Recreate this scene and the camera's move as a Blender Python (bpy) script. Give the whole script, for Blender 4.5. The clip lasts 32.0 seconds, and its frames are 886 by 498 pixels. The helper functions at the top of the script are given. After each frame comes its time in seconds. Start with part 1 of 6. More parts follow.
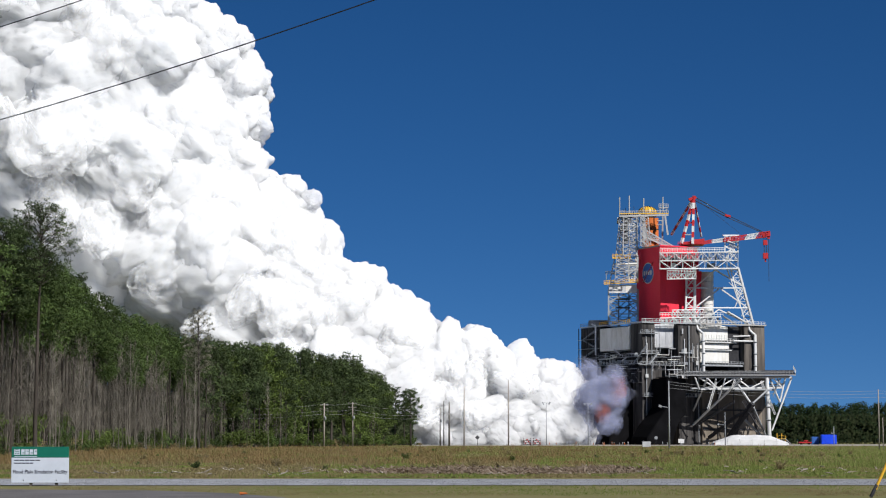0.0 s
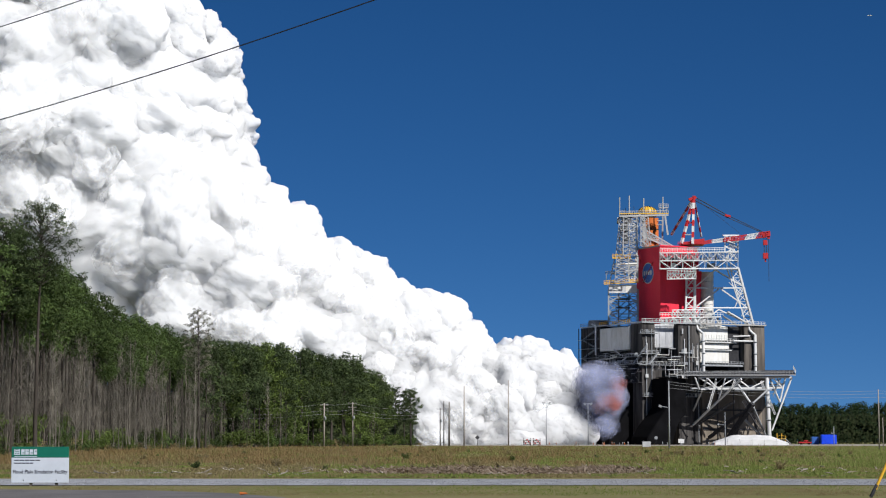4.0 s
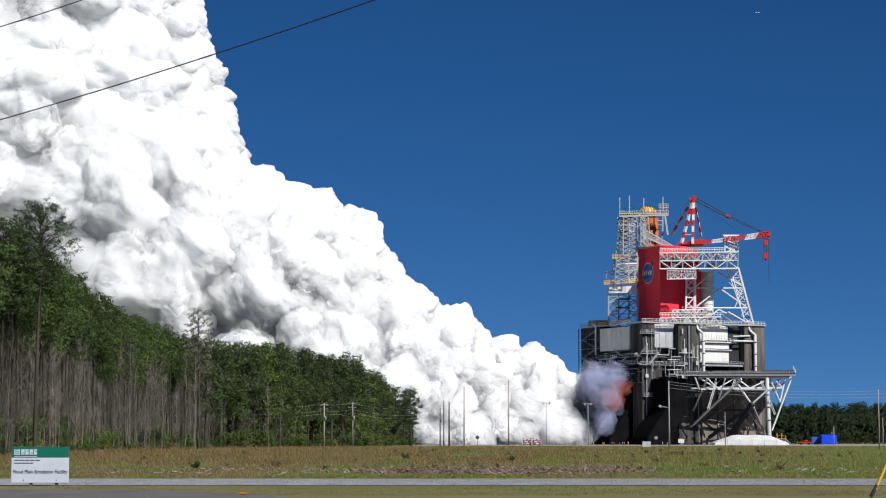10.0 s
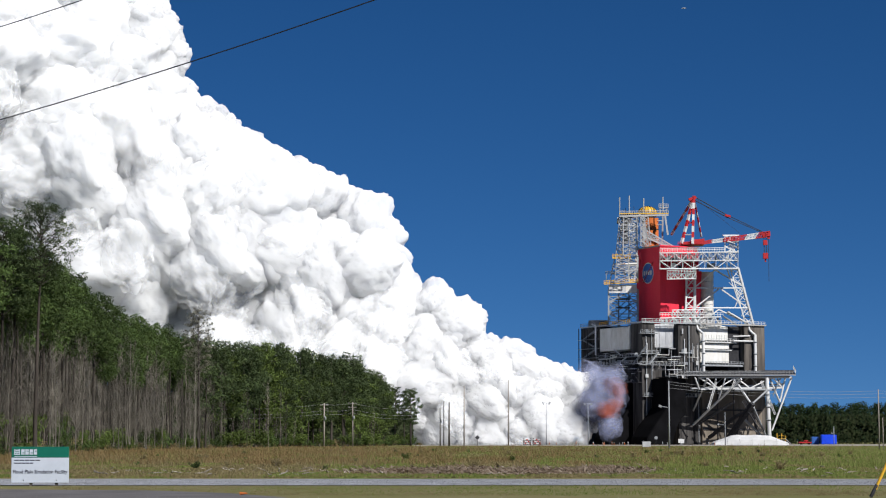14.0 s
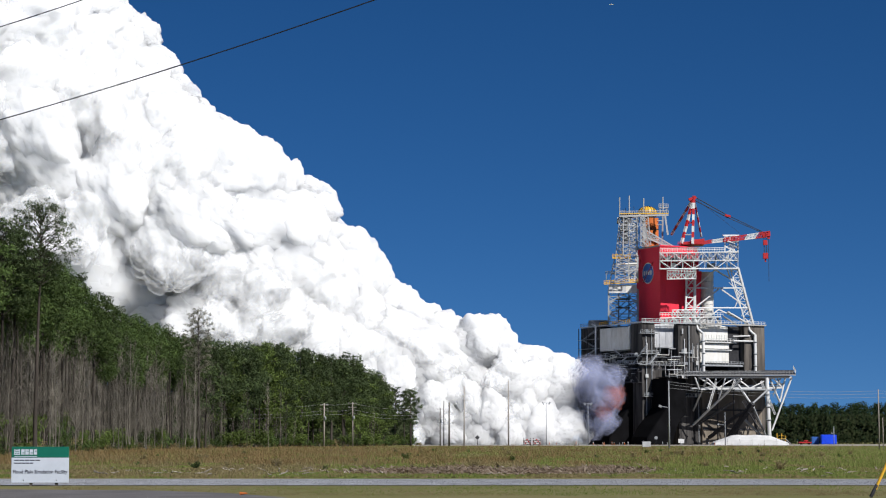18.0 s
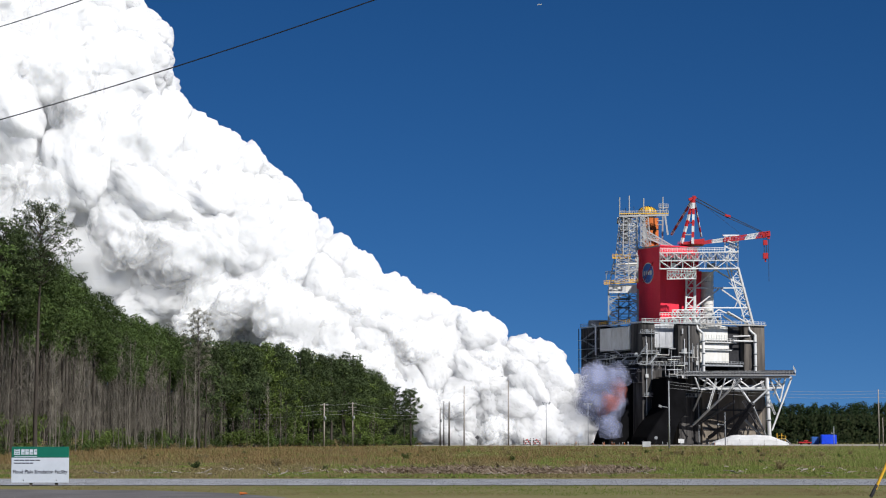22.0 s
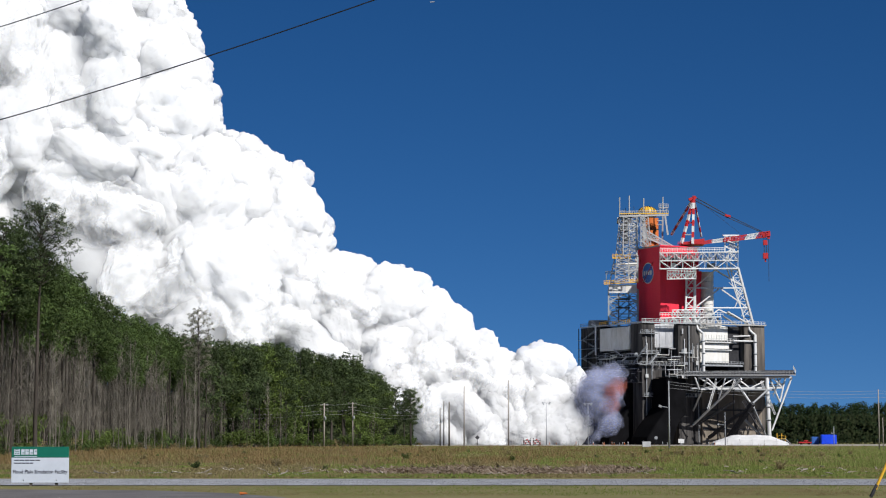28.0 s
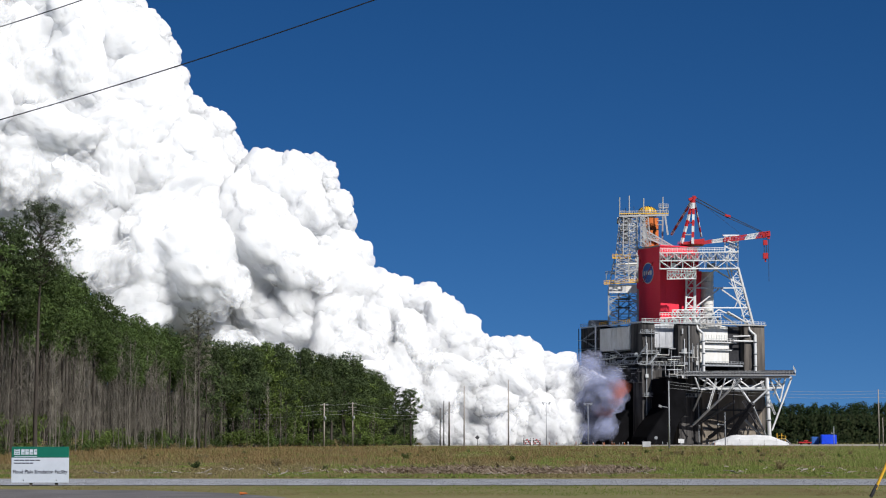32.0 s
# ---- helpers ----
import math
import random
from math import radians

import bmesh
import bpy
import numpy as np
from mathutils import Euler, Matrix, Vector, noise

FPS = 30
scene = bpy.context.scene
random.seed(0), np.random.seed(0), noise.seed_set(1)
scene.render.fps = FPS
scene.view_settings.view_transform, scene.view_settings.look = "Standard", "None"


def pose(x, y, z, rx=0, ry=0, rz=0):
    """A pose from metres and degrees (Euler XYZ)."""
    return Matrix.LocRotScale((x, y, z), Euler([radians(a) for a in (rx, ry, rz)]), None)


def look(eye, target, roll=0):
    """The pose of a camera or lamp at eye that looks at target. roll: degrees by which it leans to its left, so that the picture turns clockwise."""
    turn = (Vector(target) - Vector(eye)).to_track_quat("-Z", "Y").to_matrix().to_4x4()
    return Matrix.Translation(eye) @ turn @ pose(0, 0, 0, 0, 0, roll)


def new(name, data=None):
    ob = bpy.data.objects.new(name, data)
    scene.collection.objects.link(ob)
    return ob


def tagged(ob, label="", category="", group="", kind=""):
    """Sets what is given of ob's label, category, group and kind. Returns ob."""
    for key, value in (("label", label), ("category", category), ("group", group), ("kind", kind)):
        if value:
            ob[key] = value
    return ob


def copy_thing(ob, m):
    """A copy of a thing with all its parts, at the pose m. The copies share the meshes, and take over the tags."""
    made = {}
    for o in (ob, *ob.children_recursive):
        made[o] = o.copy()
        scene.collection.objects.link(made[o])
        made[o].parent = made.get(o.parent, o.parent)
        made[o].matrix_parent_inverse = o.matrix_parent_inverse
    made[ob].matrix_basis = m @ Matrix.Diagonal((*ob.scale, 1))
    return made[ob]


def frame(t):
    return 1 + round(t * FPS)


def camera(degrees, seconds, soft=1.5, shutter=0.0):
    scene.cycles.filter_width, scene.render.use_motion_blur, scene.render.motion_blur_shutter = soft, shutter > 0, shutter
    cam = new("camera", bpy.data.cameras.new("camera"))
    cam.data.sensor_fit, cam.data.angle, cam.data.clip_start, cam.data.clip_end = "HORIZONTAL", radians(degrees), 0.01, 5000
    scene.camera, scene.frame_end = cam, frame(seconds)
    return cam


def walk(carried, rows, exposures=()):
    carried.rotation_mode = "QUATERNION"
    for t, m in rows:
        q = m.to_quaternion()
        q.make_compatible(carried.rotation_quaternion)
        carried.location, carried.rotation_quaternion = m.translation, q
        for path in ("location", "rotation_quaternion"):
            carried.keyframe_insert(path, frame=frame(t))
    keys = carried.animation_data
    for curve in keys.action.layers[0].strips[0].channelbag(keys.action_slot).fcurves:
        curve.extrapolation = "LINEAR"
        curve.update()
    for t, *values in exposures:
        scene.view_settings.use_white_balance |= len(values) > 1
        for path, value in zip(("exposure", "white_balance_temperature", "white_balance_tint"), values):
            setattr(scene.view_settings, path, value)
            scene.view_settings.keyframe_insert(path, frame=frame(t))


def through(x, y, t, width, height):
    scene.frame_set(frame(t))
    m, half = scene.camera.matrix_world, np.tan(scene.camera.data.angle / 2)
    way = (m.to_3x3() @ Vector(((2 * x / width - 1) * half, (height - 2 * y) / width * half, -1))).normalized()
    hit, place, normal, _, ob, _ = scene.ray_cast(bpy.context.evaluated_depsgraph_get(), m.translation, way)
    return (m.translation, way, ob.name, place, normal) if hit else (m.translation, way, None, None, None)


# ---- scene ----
cam = camera(24, 32.0, soft=1.1)
EYE = (0, 0, 1.75)
TILT = 5.252


def aim(right=0.0, up=0.0):
    """The camera's pose, turned by small angles in degrees."""
    return pose(*EYE, 90 + TILT + up, 0, -right)


# a gust or knock shakes the tripod a little at 19.5 s
walk(cam, [(0.0, aim()), (19.2, aim()), (19.5, aim(-0.05, 0.19)), (20.0, aim(0.04, 0.07)), (20.5, aim(-0.045, 0.04)), (20.9, aim()), (32.0, aim())])

# ---- light: clear afternoon, sun high over the viewer's right shoulder ----
SUN_ELEV, SUN_RIGHT = 41.0, 42.0
sun_dir = Vector((math.sin(radians(SUN_RIGHT)) * math.cos(radians(SUN_ELEV)), -math.cos(radians(SUN_RIGHT)) * math.cos(radians(SUN_ELEV)), math.sin(radians(SUN_ELEV))))
world = bpy.data.worlds.new("sky")
scene.world = world
world.use_nodes = True
wn = world.node_tree.nodes
sky = wn.new("ShaderNodeTexSky")
sky.sky_type = "NISHITA"
sky.sun_disc = False
sky.sun_elevation = radians(SUN_ELEV)
sky.sun_rotation = radians(180 - SUN_RIGHT)
sky.altitude = 0
sky.air_density = 0.5
sky.dust_density = 0.0
sky.ozone_density = 6.0
wn["Background"].inputs["Strength"].default_value = 0.0555
deep = wn.new("ShaderNodeHueSaturation")  # the deep blue of a dry spring sky
deep.inputs["Saturation"].default_value = 1.2
deep.inputs["Hue"].default_value = 0.5015
lift = wn.new("ShaderNodeMapping")  # clear dry air: no pale band along the horizon
lift.inputs["Location"].default_value = (0, 0, 0.07)
way_up = wn.new("ShaderNodeTexCoord")
even_out = wn.new("ShaderNodeVectorMath")
even_out.operation = "NORMALIZE"
world.node_tree.links.new(way_up.outputs["Generated"], lift.inputs["Vector"])
world.node_tree.links.new(lift.outputs[0], even_out.inputs[0])
world.node_tree.links.new(even_out.outputs[0], sky.inputs["Vector"])
world.node_tree.links.new(sky.outputs[0], deep.inputs["Color"])
world.node_tree.links.new(deep.outputs[0], wn["Background"].inputs["Color"])
sun_data = bpy.data.lights.new("sun", "SUN")
sun_data.energy, sun_data.angle, sun_data.color = 5.0, radians(0.5), (1.0, 0.975, 0.94)
sun = new("sun", sun_data)
sun.matrix_world = look(sun_dir * 100, (0, 0, 0))
scene.view_settings.exposure = 0.3
scene.cycles.transparent_max_bounces = 40  # light crosses many veils of mist


# ---- materials ----
def mat(name, colour, rough=0.7, metal=0.0, vary=0.25, scale=1.0, fine=8.0, bump=0.2, tint=None, per_piece=0.0, spec=0.5, streak=0.0):
    """Painted, mineral or metal surface: two scales of noise vary the colour between itself and a tint; fine relief."""
    m = bpy.data.materials.new(name)
    m.use_nodes = True
    nt = m.node_tree
    n, l = nt.nodes, nt.links
    b = n["Principled BSDF"]
    b.inputs["Roughness"].default_value = rough
    b.inputs["Metallic"].default_value = metal
    b.inputs["Specular IOR Level"].default_value = spec
    tc = n.new("ShaderNodeTexCoord")
    mp = n.new("ShaderNodeMapping")
    mp.inputs["Scale"].default_value = (1, 1, 1 - streak)
    l.new(tc.outputs["Object"], mp.inputs[0])
    big, small = n.new("ShaderNodeTexNoise"), n.new("ShaderNodeTexNoise")
    big.inputs["Scale"].default_value, big.inputs["Detail"].default_value = scale, 4
    small.inputs["Scale"].default_value, small.inputs["Detail"].default_value = fine, 3
    l.new(mp.outputs[0], big.inputs["Vector"])
    l.new(mp.outputs[0], small.inputs["Vector"])
    add = n.new("ShaderNodeMath")
    add.operation = "MULTIPLY_ADD"
    add.inputs[1].default_value = 0.4
    l.new(small.outputs[0], add.inputs[0])
    l.new(big.outputs[0], add.inputs[2])
    ramp = n.new("ShaderNodeMapRange")
    ramp.inputs["From Min"].default_value, ramp.inputs["From Max"].default_value = 0.53, 0.87
    l.new(add.outputs[0], ramp.inputs[0])
    mix = n.new("ShaderNodeMix")
    mix.data_type = "RGBA"
    dark = tint or tuple(c * (1 - vary) for c in colour)
    mix.inputs["A"].default_value = (*colour, 1)
    mix.inputs["B"].default_value = (*dark, 1)
    l.new(ramp.outputs[0], mix.inputs["Factor"])
    out = mix.outputs["Result"]
    if per_piece:
        info = n.new("ShaderNodeObjectInfo")
        hsv = n.new("ShaderNodeHueSaturation")
        mr = n.new("ShaderNodeMapRange")
        mr.inputs["To Min"].default_value, mr.inputs["To Max"].default_value = 1 - per_piece, 1 + per_piece
        l.new(info.outputs["Random"], mr.inputs[0])
        l.new(mr.outputs[0], hsv.inputs["Value"])
        l.new(out, hsv.inputs["Color"])
        out = hsv.outputs[0]
    l.new(out, b.inputs["Base Color"])
    if bump:
        bp = n.new("ShaderNodeBump")
        bp.inputs["Strength"].default_value = bump
        bp.inputs["Distance"].default_value = 0.05
        l.new(small.outputs[0], bp.inputs["Height"])
        l.new(bp.outputs[0], b.inputs["Normal"])
    return m


def leafy(name, colour, tint, through=0.25, spread=0.35):
    """Leaves and grass: colour varies leaf by leaf and plant by plant, and some light passes through."""
    m = bpy.data.materials.new(name)
    m.use_nodes = True
    nt = m.node_tree
    n, l = nt.nodes, nt.links
    b = n["Principled BSDF"]
    b.inputs["Roughness"].default_value = 0.75
    b.inputs["Specular IOR Level"].default_value = 0.2
    geo, info = n.new("ShaderNodeNewGeometry"), n.new("ShaderNodeObjectInfo")
    mix = n.new("ShaderNodeMix")
    mix.data_type = "RGBA"
    mix.inputs["A"].default_value, mix.inputs["B"].default_value = (*colour, 1), (*tint, 1)
    l.new(geo.outputs["Random Per Island"], mix.inputs["Factor"])
    hsv = n.new("ShaderNodeHueSaturation")
    mr = n.new("ShaderNodeMapRange")
    mr.inputs["To Min"].default_value, mr.inputs["To Max"].default_value = 1 - spread, 1 + spread
    l.new(info.outputs["Random"], mr.inputs[0])
    l.new(mr.outputs[0], hsv.inputs["Value"])
    l.new(mix.outputs["Result"], hsv.inputs["Color"])
    l.new(hsv.outputs[0], b.inputs["Base Color"])
    tr = n.new("ShaderNodeBsdfTranslucent")
    l.new(hsv.outputs[0], tr.inputs["Color"])
    ms = n.new("ShaderNodeMixShader")
    ms.inputs[0].default_value = through
    l.new(b.outputs[0], ms.inputs[1])
    l.new(tr.outputs[0], ms.inputs[2])
    l.new(ms.outputs[0], n["Material Output"].inputs["Surface"])
    return m


M_WHITE = mat("white_steel_paint", (0.58, 0.585, 0.58), 0.5, vary=0.25, scale=0.3, fine=2.0, bump=0.0, per_piece=0.1)
# greyed copy of the white paint: puts the service tower's shade into the colour
M_PALE = mat("pale_grey_and_shaded_white_paint", (0.36, 0.365, 0.37), 0.5, vary=0.3, scale=0.3, fine=2.0, bump=0.0, per_piece=0.2)
M_GREY = mat("grey_steel_paint", (0.27, 0.285, 0.30), 0.55, vary=0.3, scale=0.3, fine=2.0, bump=0.0, per_piece=0.2)
M_DARK = mat("dark_and_shaded_steel", (0.04, 0.04, 0.045), 0.7, spec=0.2, vary=0.5, scale=0.4, fine=3.0, bump=0.0, per_piece=0.3)
M_BLACK = mat("matt_black_soot_and_shade", (0.006, 0.006, 0.007), 0.9, vary=0.5, scale=0.2, fine=2.0, bump=0.1, spec=0.05)
M_RED = mat("red_cladding", (0.74, 0.014, 0.044), 0.6, vary=0.1, scale=0.12, fine=1.0, bump=0.02, streak=0.7)
M_CRANE = mat("crane_red_paint", (0.42, 0.015, 0.018), 0.45, vary=0.2, scale=0.5, fine=2, bump=0.0)
M_YELLOW = mat("yellow_paint", (0.75, 0.42, 0.03), 0.5, vary=0.25, scale=0.5, fine=2, bump=0.0)
M_ORANGE = mat("orange_foam", (0.42, 0.10, 0.012), 0.8, vary=0.2, scale=0.2, fine=2, bump=0.1)
M_CONC = mat("stained_dark_concrete", (0.085, 0.08, 0.077), 0.9, tint=(0.02, 0.0195, 0.02), scale=0.45, fine=1.4, bump=0.2, streak=0.9, spec=0.12)
M_CONC_L = mat("pale_concrete", (0.36, 0.35, 0.33), 0.9, tint=(0.2, 0.19, 0.18), scale=0.1, fine=0.8, bump=0.2, streak=0.85)
M_PIER = mat("brown_stained_concrete", (0.15, 0.132, 0.114), 0.9, spec=0.15, tint=(0.05, 0.045, 0.042), scale=0.45, fine=1.4, bump=0.2, streak=0.9)
M_TAN = mat("rusty_tan_concrete", (0.23, 0.195, 0.155), 0.9, spec=0.15, tint=(0.11, 0.095, 0.078), scale=0.1, fine=0.7, bump=0.2, streak=0.8)
M_PANEL = mat("grey_white_sheet_cladding", (0.50, 0.51, 0.53), 0.6, tint=(0.30, 0.305, 0.32), scale=0.15, fine=1.2, bump=0.03, streak=0.7)
M_PANEL_W = mat("white_sheet_cladding", (0.66, 0.655, 0.63), 0.6, tint=(0.45, 0.42, 0.36), scale=0.12, fine=1.0, bump=0.03, streak=0.7)
M_CANVAS = mat("white_tent_canvas", (0.55, 0.55, 0.55), 0.8, vary=0.15, scale=0.4, fine=2, bump=0.1)
M_BLUE = mat("bright_blue_paint", (0.0, 0.06, 0.75), 0.5, vary=0.1, scale=0.5, fine=2, bump=0.0)
M_NAVY = mat("emblem_blue_paint", (0.03, 0.12, 0.42), 0.5, vary=0.1, bump=0.0)
M_SIGN_W = mat("white_sign_sheet", (0.47, 0.51, 0.58), 0.45, vary=0.08, scale=1.5, fine=8, bump=0.0)
M_SIGN_G = mat("green_sign_sheet", (0.0, 0.115, 0.075), 0.45, vary=0.12, scale=1.5, fine=8, bump=0.0)
M_INK = mat("black_lettering", (0.03, 0.03, 0.05), 0.6, vary=0.1, bump=0.0)
M_WOODPOLE = mat("grey_weathered_pole_wood", (0.28, 0.25, 0.22), 0.85, vary=0.4, scale=1.0, fine=10, bump=0.2, streak=0.9, per_piece=0.25)
M_DARKPOLE = mat("dark_pole_wood", (0.09, 0.08, 0.07), 0.85, vary=0.4, scale=1.0, fine=10, bump=0.2, streak=0.9, per_piece=0.25)
M_WIRE = mat("black_cable_rubber", (0.02, 0.02, 0.022), 0.6, vary=0.1, bump=0.0)
M_ALU = mat("bare_aluminium_cable", (0.3, 0.3, 0.31), 0.5, metal=0.0, vary=0.1, bump=0.0)
M_BARK = mat("brown_pine_bark", (0.058, 0.049, 0.042), 0.95, spec=0.1, tint=(0.022, 0.019, 0.017), scale=0.6, fine=6, bump=0.4, streak=0.8, per_piece=0.3)
M_BARE = mat("grey_bare_bark", (0.165, 0.150, 0.128), 0.95, spec=0.1, tint=(0.07, 0.063, 0.053), scale=0.6, fine=6, bump=0.3, streak=0.8, per_piece=0.5)
M_LOG = mat("bleached_dead_wood", (0.36, 0.32, 0.275), 0.95, tint=(0.10, 0.08, 0.065), scale=1.0, fine=9, bump=0.3, per_piece=0.5)
M_PINE = leafy("pine_needles", (0.034, 0.060, 0.016), (0.068, 0.100, 0.027), 0.2, 0.45)
M_DIM = leafy("dark_evergreen_leaves", (0.030, 0.047, 0.018), (0.058, 0.082, 0.028), 0.2, 0.35)
M_BROAD = leafy("spring_leaves", (0.055, 0.085, 0.018), (0.09, 0.125, 0.028), 0.25, 0.3)
M_FAR = leafy("far_tree_leaves", (0.018, 0.034, 0.013), (0.032, 0.056, 0.019))
M_GRASS_G = leafy("green_grass_blades", (0.105, 0.142, 0.032), (0.185, 0.212, 0.056), 0.35, 0.1)
M_GRASS_D = leafy("dry_grass_blades", (0.155, 0.128, 0.06), (0.25, 0.20, 0.10), 0.35, 0.1)
M_GRASS_R = leafy("rusty_dead_grass", (0.17, 0.115, 0.05), (0.26, 0.18, 0.085), 0.35, 0.1)


# ---- building helpers ----
def part(name, bm, material, parent=None, label="", smooth=False):
    """Links a bmesh as one mesh object, under parent if given."""
    me = bpy.data.meshes.new(name)
    bm.to_mesh(me)
    bm.free()
    me.materials.append(material)
    if smooth:
        me.polygons.foreach_set("use_smooth", [True] * len(me.polygons))
    ob = new(name, me)
    ob.parent = parent
    if label:
        ob["label"] = label
    return ob


def box(bm, x0, x1, y0, y1, z0, z1, bevel=0.0):
    r = bmesh.ops.create_cube(bm, size=1.0, matrix=Matrix.Translation(((x0 + x1) / 2, (y0 + y1) / 2, (z0 + z1) / 2)) @ Matrix.Diagonal((x1 - x0, y1 - y0, z1 - z0, 1)))
    if bevel:
        edges = list({e for v in r["verts"] for e in v.link_edges})
        bmesh.ops.bevel(bm, geom=edges, offset=bevel, segments=1, affect="EDGES")
    return bm


def cyl(bm, p0, p1, r0, r1=None, seg=12):
    p0, p1 = Vector(p0), Vector(p1)
    d = p1 - p0
    m = Matrix.Translation((p0 + p1) / 2) @ d.to_track_quat("Z", "Y").to_matrix().to_4x4()
    bmesh.ops.create_cone(bm, cap_ends=True, segments=seg, radius1=r0, radius2=r0 if r1 is None else r1, depth=d.length, matrix=m)
    return bm


UNIT = {}


def unit_mesh(kind, material):
    key = kind + material.name
    if key not in UNIT:
        bm = bmesh.new()
        if kind == "bar":
            box(bm, -0.5, 0.5, -0.5, 0.5, 0, 1)
        else:
            cyl(bm, (0, 0, 0), (0, 0, 1), 0.5, seg=10)
        me = bpy.data.meshes.new(kind)
        bm.to_mesh(me)
        bm.free()
        if kind == "tube":
            me.polygons.foreach_set("use_smooth", [len(p.vertices) == 4 for p in me.polygons])
        me.materials.append(material)
        UNIT[key] = me
    return UNIT[key]


def bar(name, parent, p0, p1, w, material, kind="bar", h=None):
    """A straight member from p0 to p1, w wide (and h high), on a shared mesh."""
    ob = new(name, unit_mesh(kind, material))
    p0, p1 = Vector(p0), Vector(p1)
    d = p1 - p0
    ob.parent = parent
    up = "X" if abs(d.z) > 0.9 * d.length else "Y"
    ob.matrix_local = Matrix.Translation(p0) @ d.to_track_quat("Z", up).to_matrix().to_4x4() @ Matrix.Diagonal((w, h or w, d.length, 1))
    return ob


def empty_thing(name, at, label, category, group="", turn=0.0):
    ob = new(name)
    ob.matrix_world = pose(*at, 0, 0, turn)
    return tagged(ob, label, category, group)


def lerp(a, b, t):
    return tuple(a[i] + (b[i] - a[i]) * t for i in range(3))


def lattice(parent, a0, a1, b0, b1, n, w, material, style="x", chord=1.6, rungs=True, ends=True):
    """A flat truss between the chords a0-a1 and b0-b1 in n bays; style x, z or w sets its diagonals."""
    w *= 0.78
    if ends:
        bar("chord", parent, a0, a1, w * chord, material)
        bar("chord", parent, b0, b1, w * chord, material)
    for i in range(n + 1):
        if rungs:
            bar("rung", parent, lerp(a0, a1, i / n), lerp(b0, b1, i / n), w, material)
        if i < n:
            if style in "xz" or i % 2 == 0:
                bar("brace", parent, lerp(a0, a1, i / n), lerp(b0, b1, (i + 1) / n), w, material)
            if style == "x" or (style == "w" and i % 2):
                bar("brace", parent, lerp(b0, b1, i / n), lerp(a0, a1, (i + 1) / n), w, material)


def railing(parent, p0, p1, material, n=8, h=1.2, w=0.16):
    up = Vector((0, 0, h))
    p0, p1 = Vector(p0), Vector(p1)
    bar("handrail", parent, p0 + up, p1 + up, w, material)
    bar("handrail", parent, p0 + up * 0.5, p1 + up * 0.5, w * 0.8, material)
    for i in range(n + 1):
        q = p0.lerp(p1, i / n)
        bar("rail_post", parent, q, q + up, w, material)


def WP(u, v, d):
    """A place d metres out, set to fit the camera's view: pixel column u, pixel row v."""
    k, c, t = 3688.43, math.cos(radians(TILT)), math.sin(radians(TILT))
    a, b = (u - 784) / k, (441 - v) / k
    return (a * d / (c - b * t), d, EYE[2] + d * (b * c + t) / (c - b * t))


def Q(u, v, back=0.0):
    """The same on the stand's own axes."""
    x, y, z = WP(u, v, 880 + back)
    return (x - 104, y - 880, z)


# ---- ground ----
def sheet(name, pts, z, material, label, category):
    bm = bmesh.new()
    bm.faces.new([bm.verts.new((x, y, z)) for x, y in pts])
    ob = part(name, bm, material)
    return tagged(ob, label, category, kind="structure")


M_GROUND = mat("field_soil_and_turf", (0.105, 0.135, 0.034), 0.95, spec=0.1, tint=(0.185, 0.145, 0.068), scale=0.2, fine=1.2, bump=0.5)
M_VERGE = mat("mown_verge", (0.115, 0.118, 0.04), 0.95, spec=0.1, tint=(0.165, 0.142, 0.07), scale=0.15, fine=3.0, bump=0.5)
M_GRAVEL = mat("grey_gravel", (0.27, 0.28, 0.30), 0.95, spec=0.2, tint=(0.15, 0.155, 0.165), scale=0.8, fine=7.0, bump=0.8)
M_ASPHALT = mat("worn_asphalt", (0.13, 0.125, 0.125), 0.9, spec=0.2, tint=(0.09, 0.085, 0.085), scale=0.5, fine=10.0, bump=0.4)
M_APRON = mat("pale_apron_concrete", (0.32, 0.29, 0.25), 0.9, tint=(0.2, 0.18, 0.16), scale=0.1, fine=2.0, bump=0.2)

sheet("ground", [(-4900, -60), (4900, -60), (4900, 4900), (-4900, 4900)], 0, M_GROUND, "flat grassy field with patches of dry soil", "ground")
sheet("gravel_road", [(-120, 80), (120, 82.5), (120, 92), (-120, 97)], 0.03, M_GRAVEL, "pale grey gravel road across the field", "road")
sheet("verge", [(-120, 79.6), (-120, 40), (120, 40), (120, 82.1)], 0.02, M_VERGE, "short yellow-green roadside verge", "grass")
sheet("road", [(-120, 77), (-15.8, 74.5), (-10.2, 72.9), (-7.2, 69.4), (-5, 64.5), (-3, 57), (-3, 41), (-120, 41)], 0.026, M_ASPHALT, "worn grey asphalt road in the foreground", "road")
sheet("apron", [(-10, 690), (330, 690), (330, 960), (-10, 960)], 0.05, M_APRON, "pale concrete apron around the test stand", "pavement")


# ---- the test stand ----
STAND = (104.0, 880.0, 0.0)
C26, S26 = math.cos(radians(26)), math.sin(radians(26))
CORNER = Vector((-21.9, -20.0, 0))  # the stand's nearest corner


def on_face(along, back, z):
    """A point of the stand: metres along its sunny face from the near corner, metres back behind that face, height."""
    return (CORNER.x + along * C26 - back * S26, CORNER.y + along * S26 + back * C26, z)


